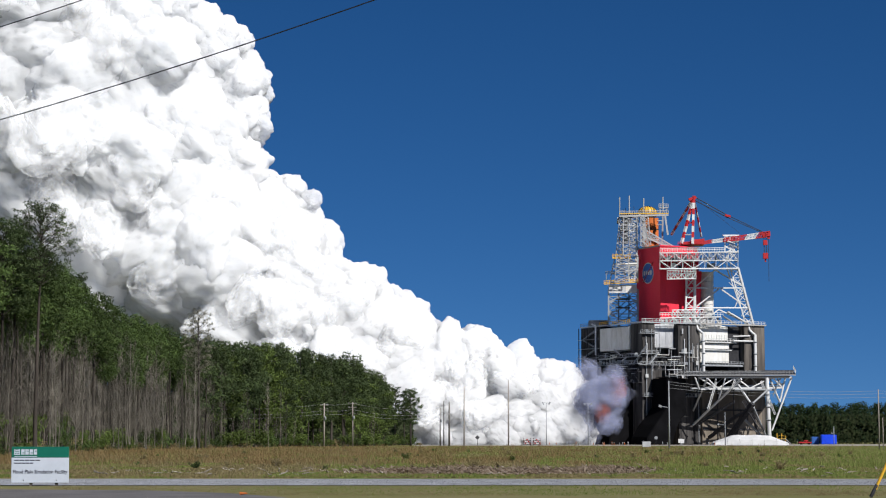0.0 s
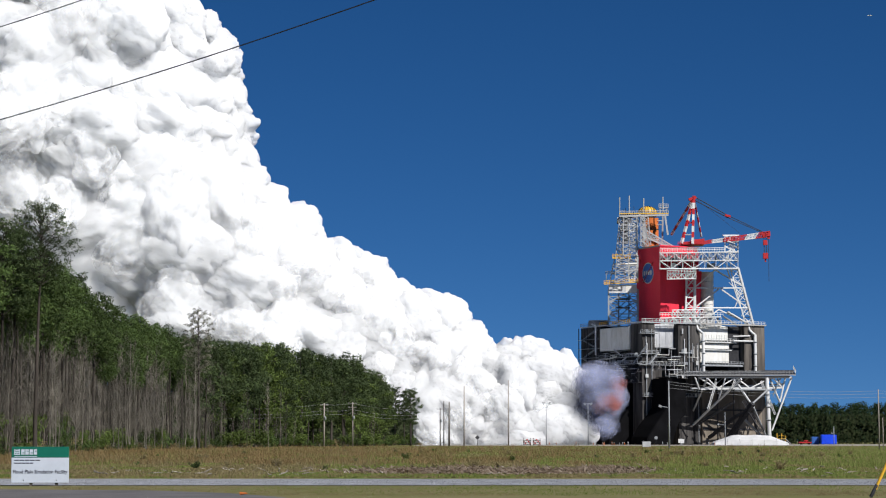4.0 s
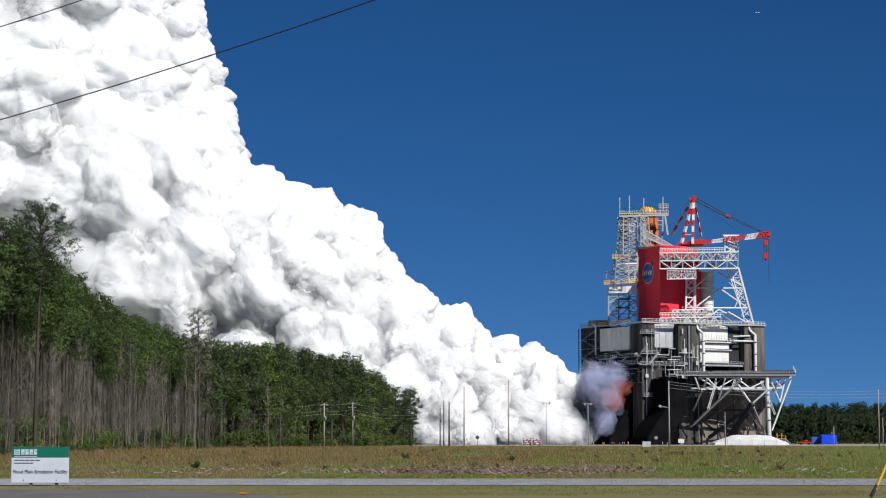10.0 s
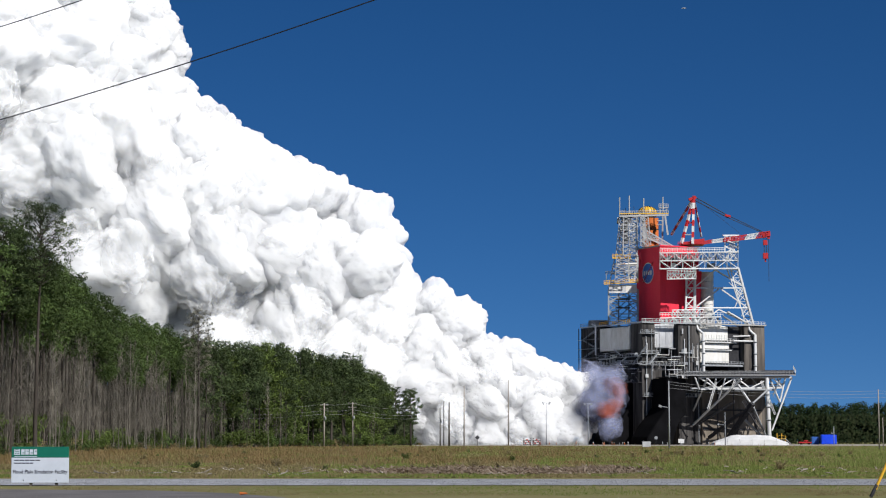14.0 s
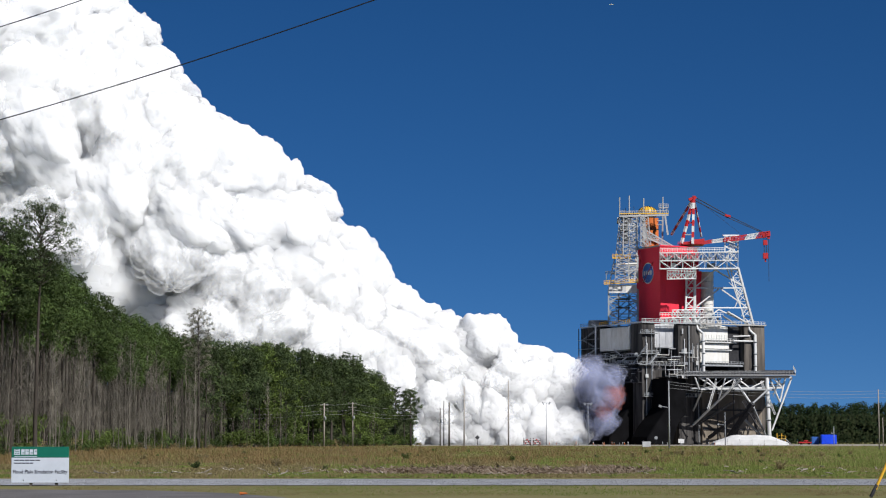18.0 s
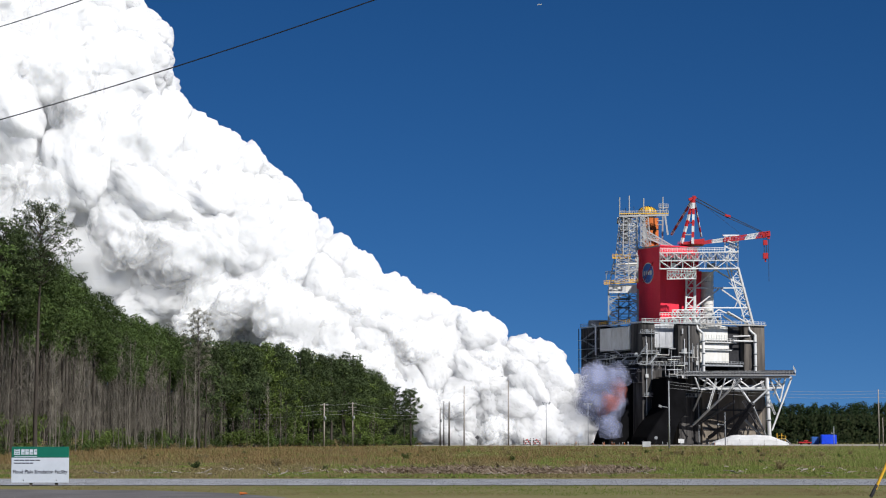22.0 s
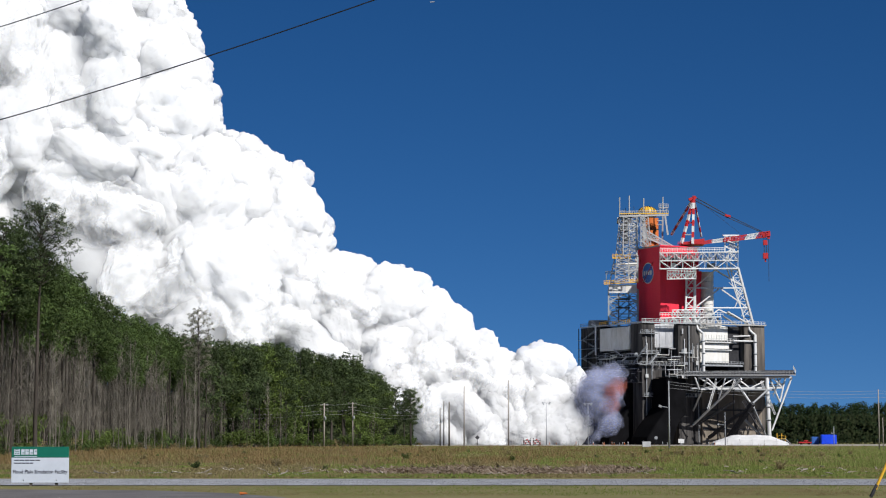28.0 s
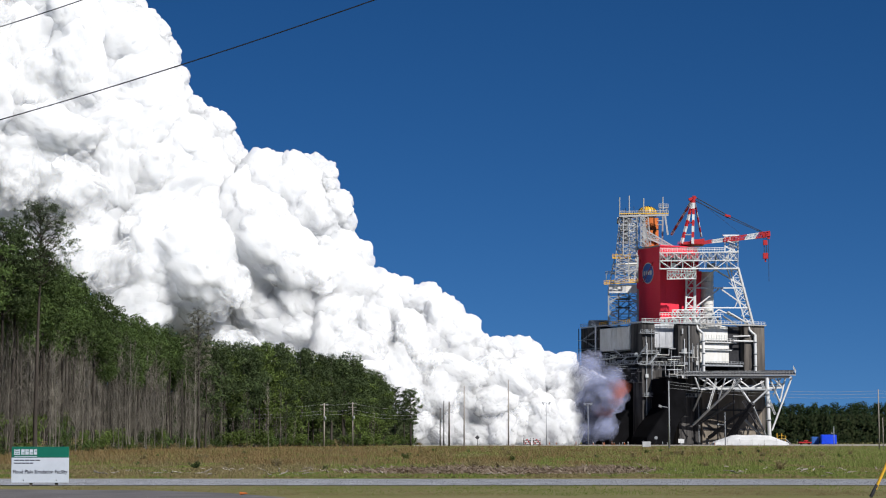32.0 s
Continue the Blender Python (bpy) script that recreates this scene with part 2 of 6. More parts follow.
def rbox(name, parent, a0, a1, b0, b1, z0, z1, material, bevel=0.15, label=""):
    bm = bmesh.new()
    box(bm, a0, a1, b0, b1, z0, z1, bevel)
    bmesh.ops.transform(bm, matrix=Matrix.Translation(CORNER) @ Matrix.Rotation(radians(26), 4, "Z"), verts=bm.verts)
    return part(name, bm, material, parent, label)


def fbar(name, parent, p, q, w, material, kind="bar", h=None):
    return bar(name, parent, on_face(*p), on_face(*q), w, material, kind, h)


def build_base():
    base = empty_thing("test_stand", STAND, "massive dark stained concrete test stand with steel platforms", "test stand")
    rbox("core_wall", base, 7, 60, 9, 54, 0, 46, M_CONC, label="sooty concrete core")
    rbox("roof_slab", base, 6.6, 60.4, 9.6, 50, 46.02, 50.1, M_CONC)
    rbox("pier", base, 0, 6.3, 0, 9.0, 0, 50.2, M_CONC)
    rbox("pier", base, 17.6, 28.4, 0, 12, 0, 50.2, M_CONC)
    rbox("pier", base, 50.5, 61, 0.0, 14, 0, 50.2, M_PIER)
    rbox("pier", base, 0, 10, 33.6, 50.5, 0, 50.2, M_CONC)
    rbox("pier", base, 44, 50.5, 3, 14, 26, 50, M_DARK)
    rbox("cladding_panel", base, 6.5, 17.4, 3.0, 9.0, 40.2, 50, M_PANEL, label="grey-white sheet metal panel")
    # whiter than its neighbour: the steam's bounced light is put into the colour
    rbox("cladding_panel", base, -0.5, 6.5, 9.2, 33.5, 39.5, 49.2, M_PANEL_W, label="grey-white sheet metal panel")
    for i in range(6):
        fbar("panel_rib", base, (-0.6, 11 + 4.1 * i, 39.5), (-0.6, 11 + 4.1 * i, 49.2), 0.1, M_PANEL_W)
    for i in range(4):
        fbar("panel_rib", base, (7.4 + 3 * i, 2.9, 40.2), (7.4 + 3 * i, 2.9, 50), 0.1, M_PANEL)
    # white upper enclosure between the two sunny piers
    rbox("cladding_panel", base, 28.6, 44, 2.5, 9, 43.8, 50.0, M_PANEL_W, label="white weathered sheet cladding")
    rbox("cladding_panel", base, 28.6, 44, 1.6, 9, 40.2, 42.4, M_PANEL_W, label="white weathered sheet cladding")
    rbox("cladding_panel", base, 29.2, 43.6, 1.2, 9, 34.3, 39.4, M_PANEL_W, label="white weathered cladding with rust stains")
    rbox("ledge", base, 28.4, 47, 0.4, 3, 42.6, 43.2, M_WHITE)
    rbox("ledge", base, 28.4, 44.5, 0.2, 3, 39.4, 39.9, M_WHITE)
    rbox("ledge", base, 28.4, 49.5, -0.6, 3, 32.7, 33.5, M_GREY)
    # black sheet stands in for the shade under the cladding
    rbox("recess_shade_sheet", base, 28.4, 50.4, 8, 9.5, 24, 34.2, M_BLACK)
    for i in range(12):
        fbar("panel_rib", base, (29.2 + 1.3 * i, 2.4, 43.4), (29.2 + 1.3 * i, 2.4, 46.2), 0.18, M_WHITE)
    railing(base, on_face(28.5, 0.3, 43.2), on_face(47, 0.3, 43.2), M_WHITE, 12, 1.3, 0.18)
    railing(base, on_face(28.5, -0.6, 33.5), on_face(49.5, -0.6, 33.5), M_GREY, 14, 1.3, 0.15)
    # white pipes down the sunny piers
    for a in (29.2, 55.2):
        fbar("pipe", base, (a, -1.2, 30), (a, -1.2, 46.5), 1.35, M_WHITE, "tube")
        fbar("pipe_elbow", base, (a, -1.2, 46.3), (a - 2.2, -0.6, 48.2), 1.1, M_WHITE, "tube")
        fbar("pipe_elbow", base, (a - 2.2, -0.6, 48), (a - 2.2, 1.5, 52.5), 1.0, M_WHITE, "tube")
        for z in (33, 38, 43):
            fbar("pipe_clamp", base, (a, -1.2, z), (a, -1.2, z + 0.5), 1.7, M_GREY, "tube")
    fbar("pipe", base, (22.5, -0.6, 28), (22.5, -0.6, 49.5), 0.6, M_GREY, "tube")
    fbar("pipe", base, (20.3, -0.5, 26), (20.3, -0.5, 44), 0.45, M_PANEL, "tube")
    fbar("pipe", base, (44.5, -0.6, 43.6), (55, -0.6, 43.6), 0.8, M_WHITE, "tube")
    fbar("pipe", base, (44.5, -0.6, 45.5), (53, -0.6, 45.9), 0.6, M_WHITE, "tube")
    # roof edge
    fbar("roof_coping", base, (-0.5, -0.3, 50.5), (28.6, -0.3, 50.5), 0.9, M_GREY, h=0.6)
    fbar("roof_coping", base, (28.6, -0.3, 50.5), (61.4, -0.3, 50.5), 0.9, M_CONC_L, h=0.6)
    fbar("roof_coping", base, (-0.3, 0, 50.5), (-0.3, 50.5, 50.5), 0.6, M_PANEL, h=0.5)
    railing(base, on_face(-0.3, 9, 50.7), on_face(-0.3, 34, 50.7), M_YELLOW, 14, 1.3, 0.2)
    railing(base, on_face(0, -0.3, 50.7), on_face(61, -0.3, 50.7), M_WHITE, 36, 1.3, 0.15)
    # walkways and pipe runs on the dark faces
    for z, a0, a1 in ((46.0, -1.5, 7.0), (37.6, -1.0, 7.5), (33.0, -2, 19.0), (29.6, 18, 28), (20.0, 0, 6.5), (20.0, 18, 28)):
        steel = M_GREY if z > 31 or z < 21 else M_DARK
        rbox("walkway", base, a0, a1, -1.6, 0.0, z - 0.25, z, steel, 0)
        railing(base, on_face(a0, -1.5, z), on_face(a1, -1.5, z), steel, max(3, int((a1 - a0) / 1.6)), 1.2, 0.14)
    for z in (25.8, 30.2, 33.6, 36.5):
        steel = M_GREY if z > 33 else M_DARK
        rbox("walkway", base, -2.2, 0.0, 0, 34, z - 0.25, z, steel, 0)
        railing(base, on_face(-2.1, 0, z), on_face(-2.1, 34, z), steel, 14, 1.2, 0.16)
    rng = random.Random(5)
    for i in range(34):  # brackets, valves and cable trays
        b = rng.uniform(1, 33)
        z = rng.choice((26, 30.4, 33.8, 36.7))
        fbar("valve_box", base, (-1.2, b, z), (-1.2, b, z + rng.uniform(0.8, 2.4)), rng.uniform(0.4, 1.6), rng.choice((M_GREY, M_PANEL, M_DARK, M_DARK)))
    for i in range(16):
        b, z = rng.uniform(0, 28), rng.uniform(26, 38)
        fbar("pipe", base, (-1.6, b, z), (-1.6, b + rng.uniform(4, 9), z + rng.choice((0, 0, 2.5, -2.5))), rng.uniform(0.25, 0.5), rng.choice((M_GREY, M_PANEL, M_DARK)), "tube")
    for i in range(22):
        a = rng.choice((rng.uniform(0.5, 6), rng.uniform(18, 28)))
        z = rng.choice((20, 27.6, 30.8, 33.1, 37.8, 46.1))
        fbar("valve_box", base, (a, -0.7, z), (a, -0.7, z + rng.uniform(0.8, 2.2)), rng.uniform(0.4, 1.3), rng.choice((M_GREY, M_PANEL, M_WHITE, M_DARK)))
    for i in range(40):  # thin pale service pipes and conduits
        if i % 2:
            z, b = rng.uniform(27, 40), rng.uniform(0, 24)
            fbar("conduit", base, (-2.4, b, z), (-2.4, b + rng.uniform(3, 10), z), rng.uniform(0.14, 0.3), rng.choice((M_PANEL, M_PANEL_W, M_GREY)), "tube")
        else:
            a, z = rng.choice((rng.uniform(0.5, 6), rng.uniform(6, 17), rng.uniform(18, 28))), rng.uniform(27, 40)
            fbar("conduit", base, (a, -1.9, z), (a, -1.9, z + rng.uniform(2, 8)), rng.uniform(0.14, 0.3), rng.choice((M_PANEL, M_PANEL_W, M_GREY)), "tube")
    for i in range(14):
        a, z = rng.uniform(5, 22), rng.uniform(28, 40)
        fbar("conduit", base, (a, -2.0, z), (a + rng.uniform(3, 7), -2.0, z), rng.uniform(0.14, 0.3), rng.choice((M_PANEL, M_PANEL_W, M_GREY)), "tube")
    for a in (1.8, 4.4, 25.0, 27.0):
        fbar("pipe", base, (a, -0.45, 0), (a, -0.45, rng.uniform(38, 49)), 0.42, rng.choice((M_GREY, M_DARK)), "tube")
    fbar("stair", base, (-1.8, 4, 33), (1.5, -1.6, 41), 1.4, M_GREY, h=0.4)
    fbar("stair", base, (2.0, -2.0, 33), (6.5, -2.0, 38), 1.4, M_GREY, h=0.4)
    bm = bmesh.new()
    cyl(bm, on_face(4.5, 43, 50), on_face(4.5, 43, 53.4), 4.4, seg=24)
    part("water_tank", bm, M_GREY, base, "round grey tank on the roof")
    railing(base, on_face(-0.3, 34, 50.7), on_face(-0.3, 50.5, 50.7), M_GREY, 8, 1.3, 0.16)
    # stairs zigzag on the far pier
    for i in range(4):
        z = 33 + 4 * i
        fbar("stair", base, (-1.0, 35 + 12 * (i % 2), z), (-1.0, 47 - 12 * (i % 2), z + 4), 1.0, M_GREY, h=0.4)
        fbar("landing", base, (-1.2, 33.6, z), (-1.2, 50, z), 1.6, M_GREY, h=0.2)
    for b in (34, 42, 49.6):
        fbar("stair_post", base, (-1.6, b, 30), (-1.6, b, 50), 0.4, M_DARK)
    fbar("pipe", base, (-2.0, 34.5, 38), (-2.0, 34.5, 50.5), 0.7, M_WHITE, "tube")
    fbar("pipe", base, (-2.0, 34.5, 50.5), (-0.5, 40, 51.6), 0.7, M_WHITE, "tube")
    # beams with lattice bracing over the idle bay
    lattice(base, on_face(6.3, -0.4, 36), on_face(17.8, -0.4, 36), on_face(6.3, -0.4, 31), on_face(17.8, -0.4, 31), 3, 0.45, M_DARK)
    lattice(base, on_face(-1.6, 0, 30), on_face(-1.6, 33, 30), on_face(-1.6, 0, 26), on_face(-1.6, 33, 26), 6, 0.35, M_DARK)
    rbox("lintel", base, 6.0, 18.6, -1.4, 1.2, 25.6, 27.4, M_TAN, label="rust-stained concrete lintel")
    # black wall stands in for the deep shade inside the bay
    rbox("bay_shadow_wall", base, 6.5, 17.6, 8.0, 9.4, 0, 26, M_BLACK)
    # lower tan wall under the cantilever platform
    rbox("lower_wall", base, 28.4, 58.5, -1.0, 8.0, 0, 22.5, M_TAN, label="tan concrete wall with dark joints")
    for z in (6.5, 14.5):
        fbar("joint_beam", base, (28.6, -1.15, z), (58.3, -1.15, z), 0.5, M_DARK)
    for a in (36, 44, 51):
        fbar("wall_rib", base, (a, -1.15, 0), (a, -1.15, 22), 0.4, M_DARK)
    return base


def chute(stand, da, db, label):
    """A flame bucket: a heavy black trough that drops from the bay and sweeps outward to the ground."""
    side = ((4.2, 27.2), (13.3, 27.2), (13.3, 12.6), (10.4, 10.2), (8.2, 5.4), (6.4, 0.1), (-5.6, 0.1), (-5.2, 3.0), (-1.9, 7.8), (4.2, 15.0))
    bm = bmesh.new()
    near = [bm.verts.new(on_face(a + da, -12.5 + db, z)) for a, z in side]
    far = [bm.verts.new(on_face(a + da, 0.5 + db, z)) for a, z in side]
    bm.faces.new(near), bm.faces.new(list(reversed(far)))
    for k in range(len(side)):
        m = (k + 1) % len(side)
        bm.faces.new((near[m], near[k], far[k], far[m]))
    bmesh.ops.recalc_face_normals(bm, faces=bm.faces)
    bmesh.ops.bevel(bm, geom=bm.edges[:], offset=0.3, segments=2, affect="EDGES")
    body = part("flame_bucket", bm, M_BLACK, stand, label)
    return body


def build_platform():
    """The steel platform that cantilevers out over the tan wall, on white tubular struts."""
    th = empty_thing("work_platform", STAND, "white steel work platform on diagonal tubular struts", "platform")
    deck = [(-9.2, -30.0, 28.3), (42.0, -16.0, 28.8), (46.1, 14.0, 31.6), (4.2, -4.0, 30.8)]
    bm = bmesh.new()
    lo = [bm.verts.new(p) for p in deck]
    hi = [bm.verts.new((p[0], p[1], p[2] + 0.25)) for p in deck]
    bm.faces.new(lo), bm.faces.new(hi)
    for i in range(4):
        bm.faces.new((lo[i], lo[(i + 1) % 4], hi[(i + 1) % 4], hi[i]))
    bmesh.ops.recalc_face_normals(bm, faces=bm.faces)
    part("deck", bm, M_DARK, th)
    a, b = (-9.2, -30.0, 28.3), (42.0, -16.0, 28.8)
    bar("edge_beam", th, a, b, 0.25, M_PALE, h=0.35)
    bar("edge_beam", th, (-0.1, -29.0, 27.7), (39.3, -18.0, 28.0), 0.4, M_DARK, h=0.5)
    railing(th, (-9.2, -30.0, 28.6), (42.0, -16.0, 29.1), M_PALE, 40, 1.3, 0.11)
    railing(th, (42.0, -16.0, 29.5), (46.1, 14.0, 32.4), M_WHITE, 8, 1.3, 0.14)
    lattice(th, (0.3, -28.0, 27.5), (39.9, -17.0, 27.8), (1.3, -27.0, 22.7), (36.3, -16.0, 23.6), 5, 0.6, M_WHITE, "w", rungs=False)
    lattice(th, (2.0, -14.0, 27.9), (41.1, -4.0, 28.7), (2.9, -14.0, 23.7), (38.2, -4.0, 24.4), 7, 0.45, M_GREY, "w", rungs=False)
    # second level of girders
    bar("girder", th, (-2.8, -26.0, 22.9), (36.9, -14.0, 25.1), 0.6, M_GREY)
    bar("girder", th, (-1.9, -22.0, 21.2), (33.9, -10.0, 22.8), 0.5, M_DARK)
    bar("girder", th, (14.7, -30.0, 22.4), (31.4, -20.0, 22.6), 0.5, M_GREY)
    # big struts
    bar("strut", th, (0.2, -9.0, 8.3), (17.8, -28.0, 26.8), 1.00, M_WHITE, "tube")
    bar("strut", th, (0.3, -9.0, 14.2), (3.8, -29.0, 27.0), 0.80, M_WHITE, "tube")
    bar("strut", th, (6.3, -8.0, 15.4), (7.4, -28.0, 26.6), 0.72, M_GREY, "tube")
    bar("strut", th, (9.0, -24.0, 18.8), (11.0, -29.0, 26.8), 0.64, M_WHITE, "tube")
    bar("strut", th, (0.7, -28.0, 22.4), (-1.2, -29.0, 27.4), 0.64, M_WHITE, "tube")
    bar("strut", th, (3.8, -29.0, 27.0), (8.5, -28.0, 22.4), 0.64, M_WHITE, "tube")
    # one strut, white where lit and grey where shaded: light put into the paint
    bar("strut", th, (16.4, -28.0, 24.5), (23.3, -24.0, 15.1), 0.88, M_WHITE, "tube")
    bar("strut", th, (23.3, -24.0, 15.1), (29.8, -14.0, 3.1), 0.88, M_GREY, "tube")
    bar("strut", th, (22.6, -26.0, 16.9), (29.6, -21.0, 22.6), 0.88, M_GREY, "tube")
    bar("column", th, (30.2, -20.0, 2.7), (29.4, -20.0, 27.7), 1.7, M_WHITE, "tube")
    for y in (700, 722, 745):
        bar("column_flange", th, lerp((30.2, -20.0, 2.7), (29.4, -20.0, 27.7), (776 - y) / 108), lerp((30.2, -20.0, 2.7), (29.4, -20.0, 27.7), (779 - y) / 108), 2.1, M_GREY, "tube")
    bar("strut", th, (31.7, -17.0, 5.9), (40.7, -14.0, 27.9), 0.80, M_WHITE, "tube")
    bar("strut", th, (35.3, -16.0, 17.6), (31.3, -18.0, 26.4), 0.80, M_WHITE, "tube")
    bar("strut", th, (35.3, -16.0, 17.6), (37.9, -15.0, 27.9), 0.72, M_WHITE, "tube")
    bar("strut", th, (32.2, -18.0, 20.3), (35.6, -18.0, 27.8), 0.56, M_GREY, "tube")
    # dark cross bracing in front of the tan wall
    bar("cross_brace", th, (14.6, -12.0, 2.9), (22.6, -26.0, 16.9), 1.7, M_DARK)
    bar("cross_brace", th, (6.9, -8.0, 2.9), (16.9, -20.0, 11.9), 1.2, M_DARK)
    bar("cross_brace", th, (16.9, -20.0, 11.9), (23.3, -24.0, 15.1), 1.0, M_DARK)
    bar("cross_brace", th, (18.7, -20.0, 11.5), (28.8, -14.0, 2.9), 0.9, M_GREY)
    bar("cross_brace", th, (26.8, -12.0, 2.9), (22.4, -24.0, 15.1), 0.9, M_DARK)
    bar("cross_brace", th, (17.7, -10.0, 2.9), (18.5, -22.0, 14.2), 0.8, M_DARK)
    lattice(th, (1.4, -9.0, 8.8), (16.0, -20.0, 18.2), (1.4, -9.0, 7.8), (16.0, -20.0, 17.3), 14, 0.3, M_DARK, "z")
    for p, q in (((13.1, -14.0, 2.9), (20.5, -24.0, 13.7)), ((19.3, -26.0, 18.3), (28.2, -18.0, 5.9))):
        d = Vector(q) - Vector(p)
        side = Vector((d.z, 0, -d.x)).normalized() * 1.3
        lattice(th, p, q, tuple(Vector(p) + side), tuple(Vector(q) + side), 9, 0.25, M_DARK, "x")
    # ladders: striped lattice strips on the struts
    for p, q in (((3.5, -30.0, 14.6), (6.9, -30.0, 25.6)), ((13.3, -30.0, 22.8), (14.7, -30.0, 26.7)), ((27.0, -22.0, 26.3), (28.6, -22.0, 22.6)), ((30.1, -22.0, 19.1), (33.2, -18.0, 12.7))):
        d = (Vector(q) - Vector(p))
        side = Vector((d.z, 0, -d.x)).normalized() * 0.7
        lattice(th, p, q, tuple(Vector(p) + side), tuple(Vector(q) + side), max(4, int(d.length / 0.9)), 0.16, M_WHITE, "z")
    return th


def build_enclosure():
    """The tall red windbreak box with its round emblem."""
    th = empty_thing("red_enclosure", STAND, "tall bright red sheet metal enclosure with a round blue emblem", "enclosure")
    bm = bmesh.new()
    s = 19.2
    box(bm, 0, s, 0, s, 49.8, 83.2, 0.12)
    m = Matrix.Translation((-12.85, -8, 0)) @ Matrix.Rotation(radians(26), 4, "Z")
    bmesh.ops.transform(bm, matrix=m, verts=bm.verts)
    body = part("cladding", bm, M_RED, th)

    def rp(a, b, z):
        return tuple(m @ Vector((a, b, z)))
    for i in range(9):  # standing seams
        bar("seam", body, rp(0.3 + 2.3 * i, -0.02, 50), rp(0.3 + 2.3 * i, -0.02, 83.1), 0.07, M_RED)
        bar("seam", body, rp(-0.02, 0.3 + 2.3 * i, 50), rp(-0.02, 0.3 + 2.3 * i, 83.1), 0.07, M_RED)
    bar("coping", th, rp(-0.2, -0.2, 83.3), rp(s + 0.2, -0.2, 83.3), 0.5, M_RED)
    bar("coping", th, rp(-0.2, -0.2, 83.3), rp(-0.2, s + 0.2, 83.3), 0.5, M_GREY)
    # emblem: white rim, blue disc, slanting red stroke and plain white bars
    def disc(r, off, material, name, segs=40):
        b2 = bmesh.new()
        bmesh.ops.create_cone(b2, cap_ends=True, segments=segs, radius1=r, radius2=r, depth=0.1)
        mm = m @ Matrix.Translation((-off, 9.6, 72.4)) @ Matrix.Rotation(radians(90), 4, "Y") @ Matrix.Diagonal((1.0, 1.0, 1, 1))
        bmesh.ops.transform(b2, matrix=mm, verts=b2.verts)
        return part(name, b2, material, th)
    disc(4.5, 0.08, M_PANEL_W, "emblem_rim").data.name = "emblem_rim"
    disc(4.05, 0.14, M_NAVY, "emblem_disc")
    for k in range(4):
        bar("emblem_bar", th, rp(-0.24, 12.3 - 1.75 * k, 71.6), rp(-0.24, 12.3 - 1.75 * k - 0.1, 73.4), 1.15, M_PANEL_W, h=0.06)
    bar("emblem_stroke", th, rp(-0.3, 13.2, 68.6), rp(-0.3, 5.0, 76.8), 0.35, M_CRANE, h=0.06)
    bar("emblem_stroke", th, rp(-0.3, 13.6, 69.2), rp(-0.3, 10.0, 69.6), 0.25, M_PANEL_W, h=0.06)
    return th


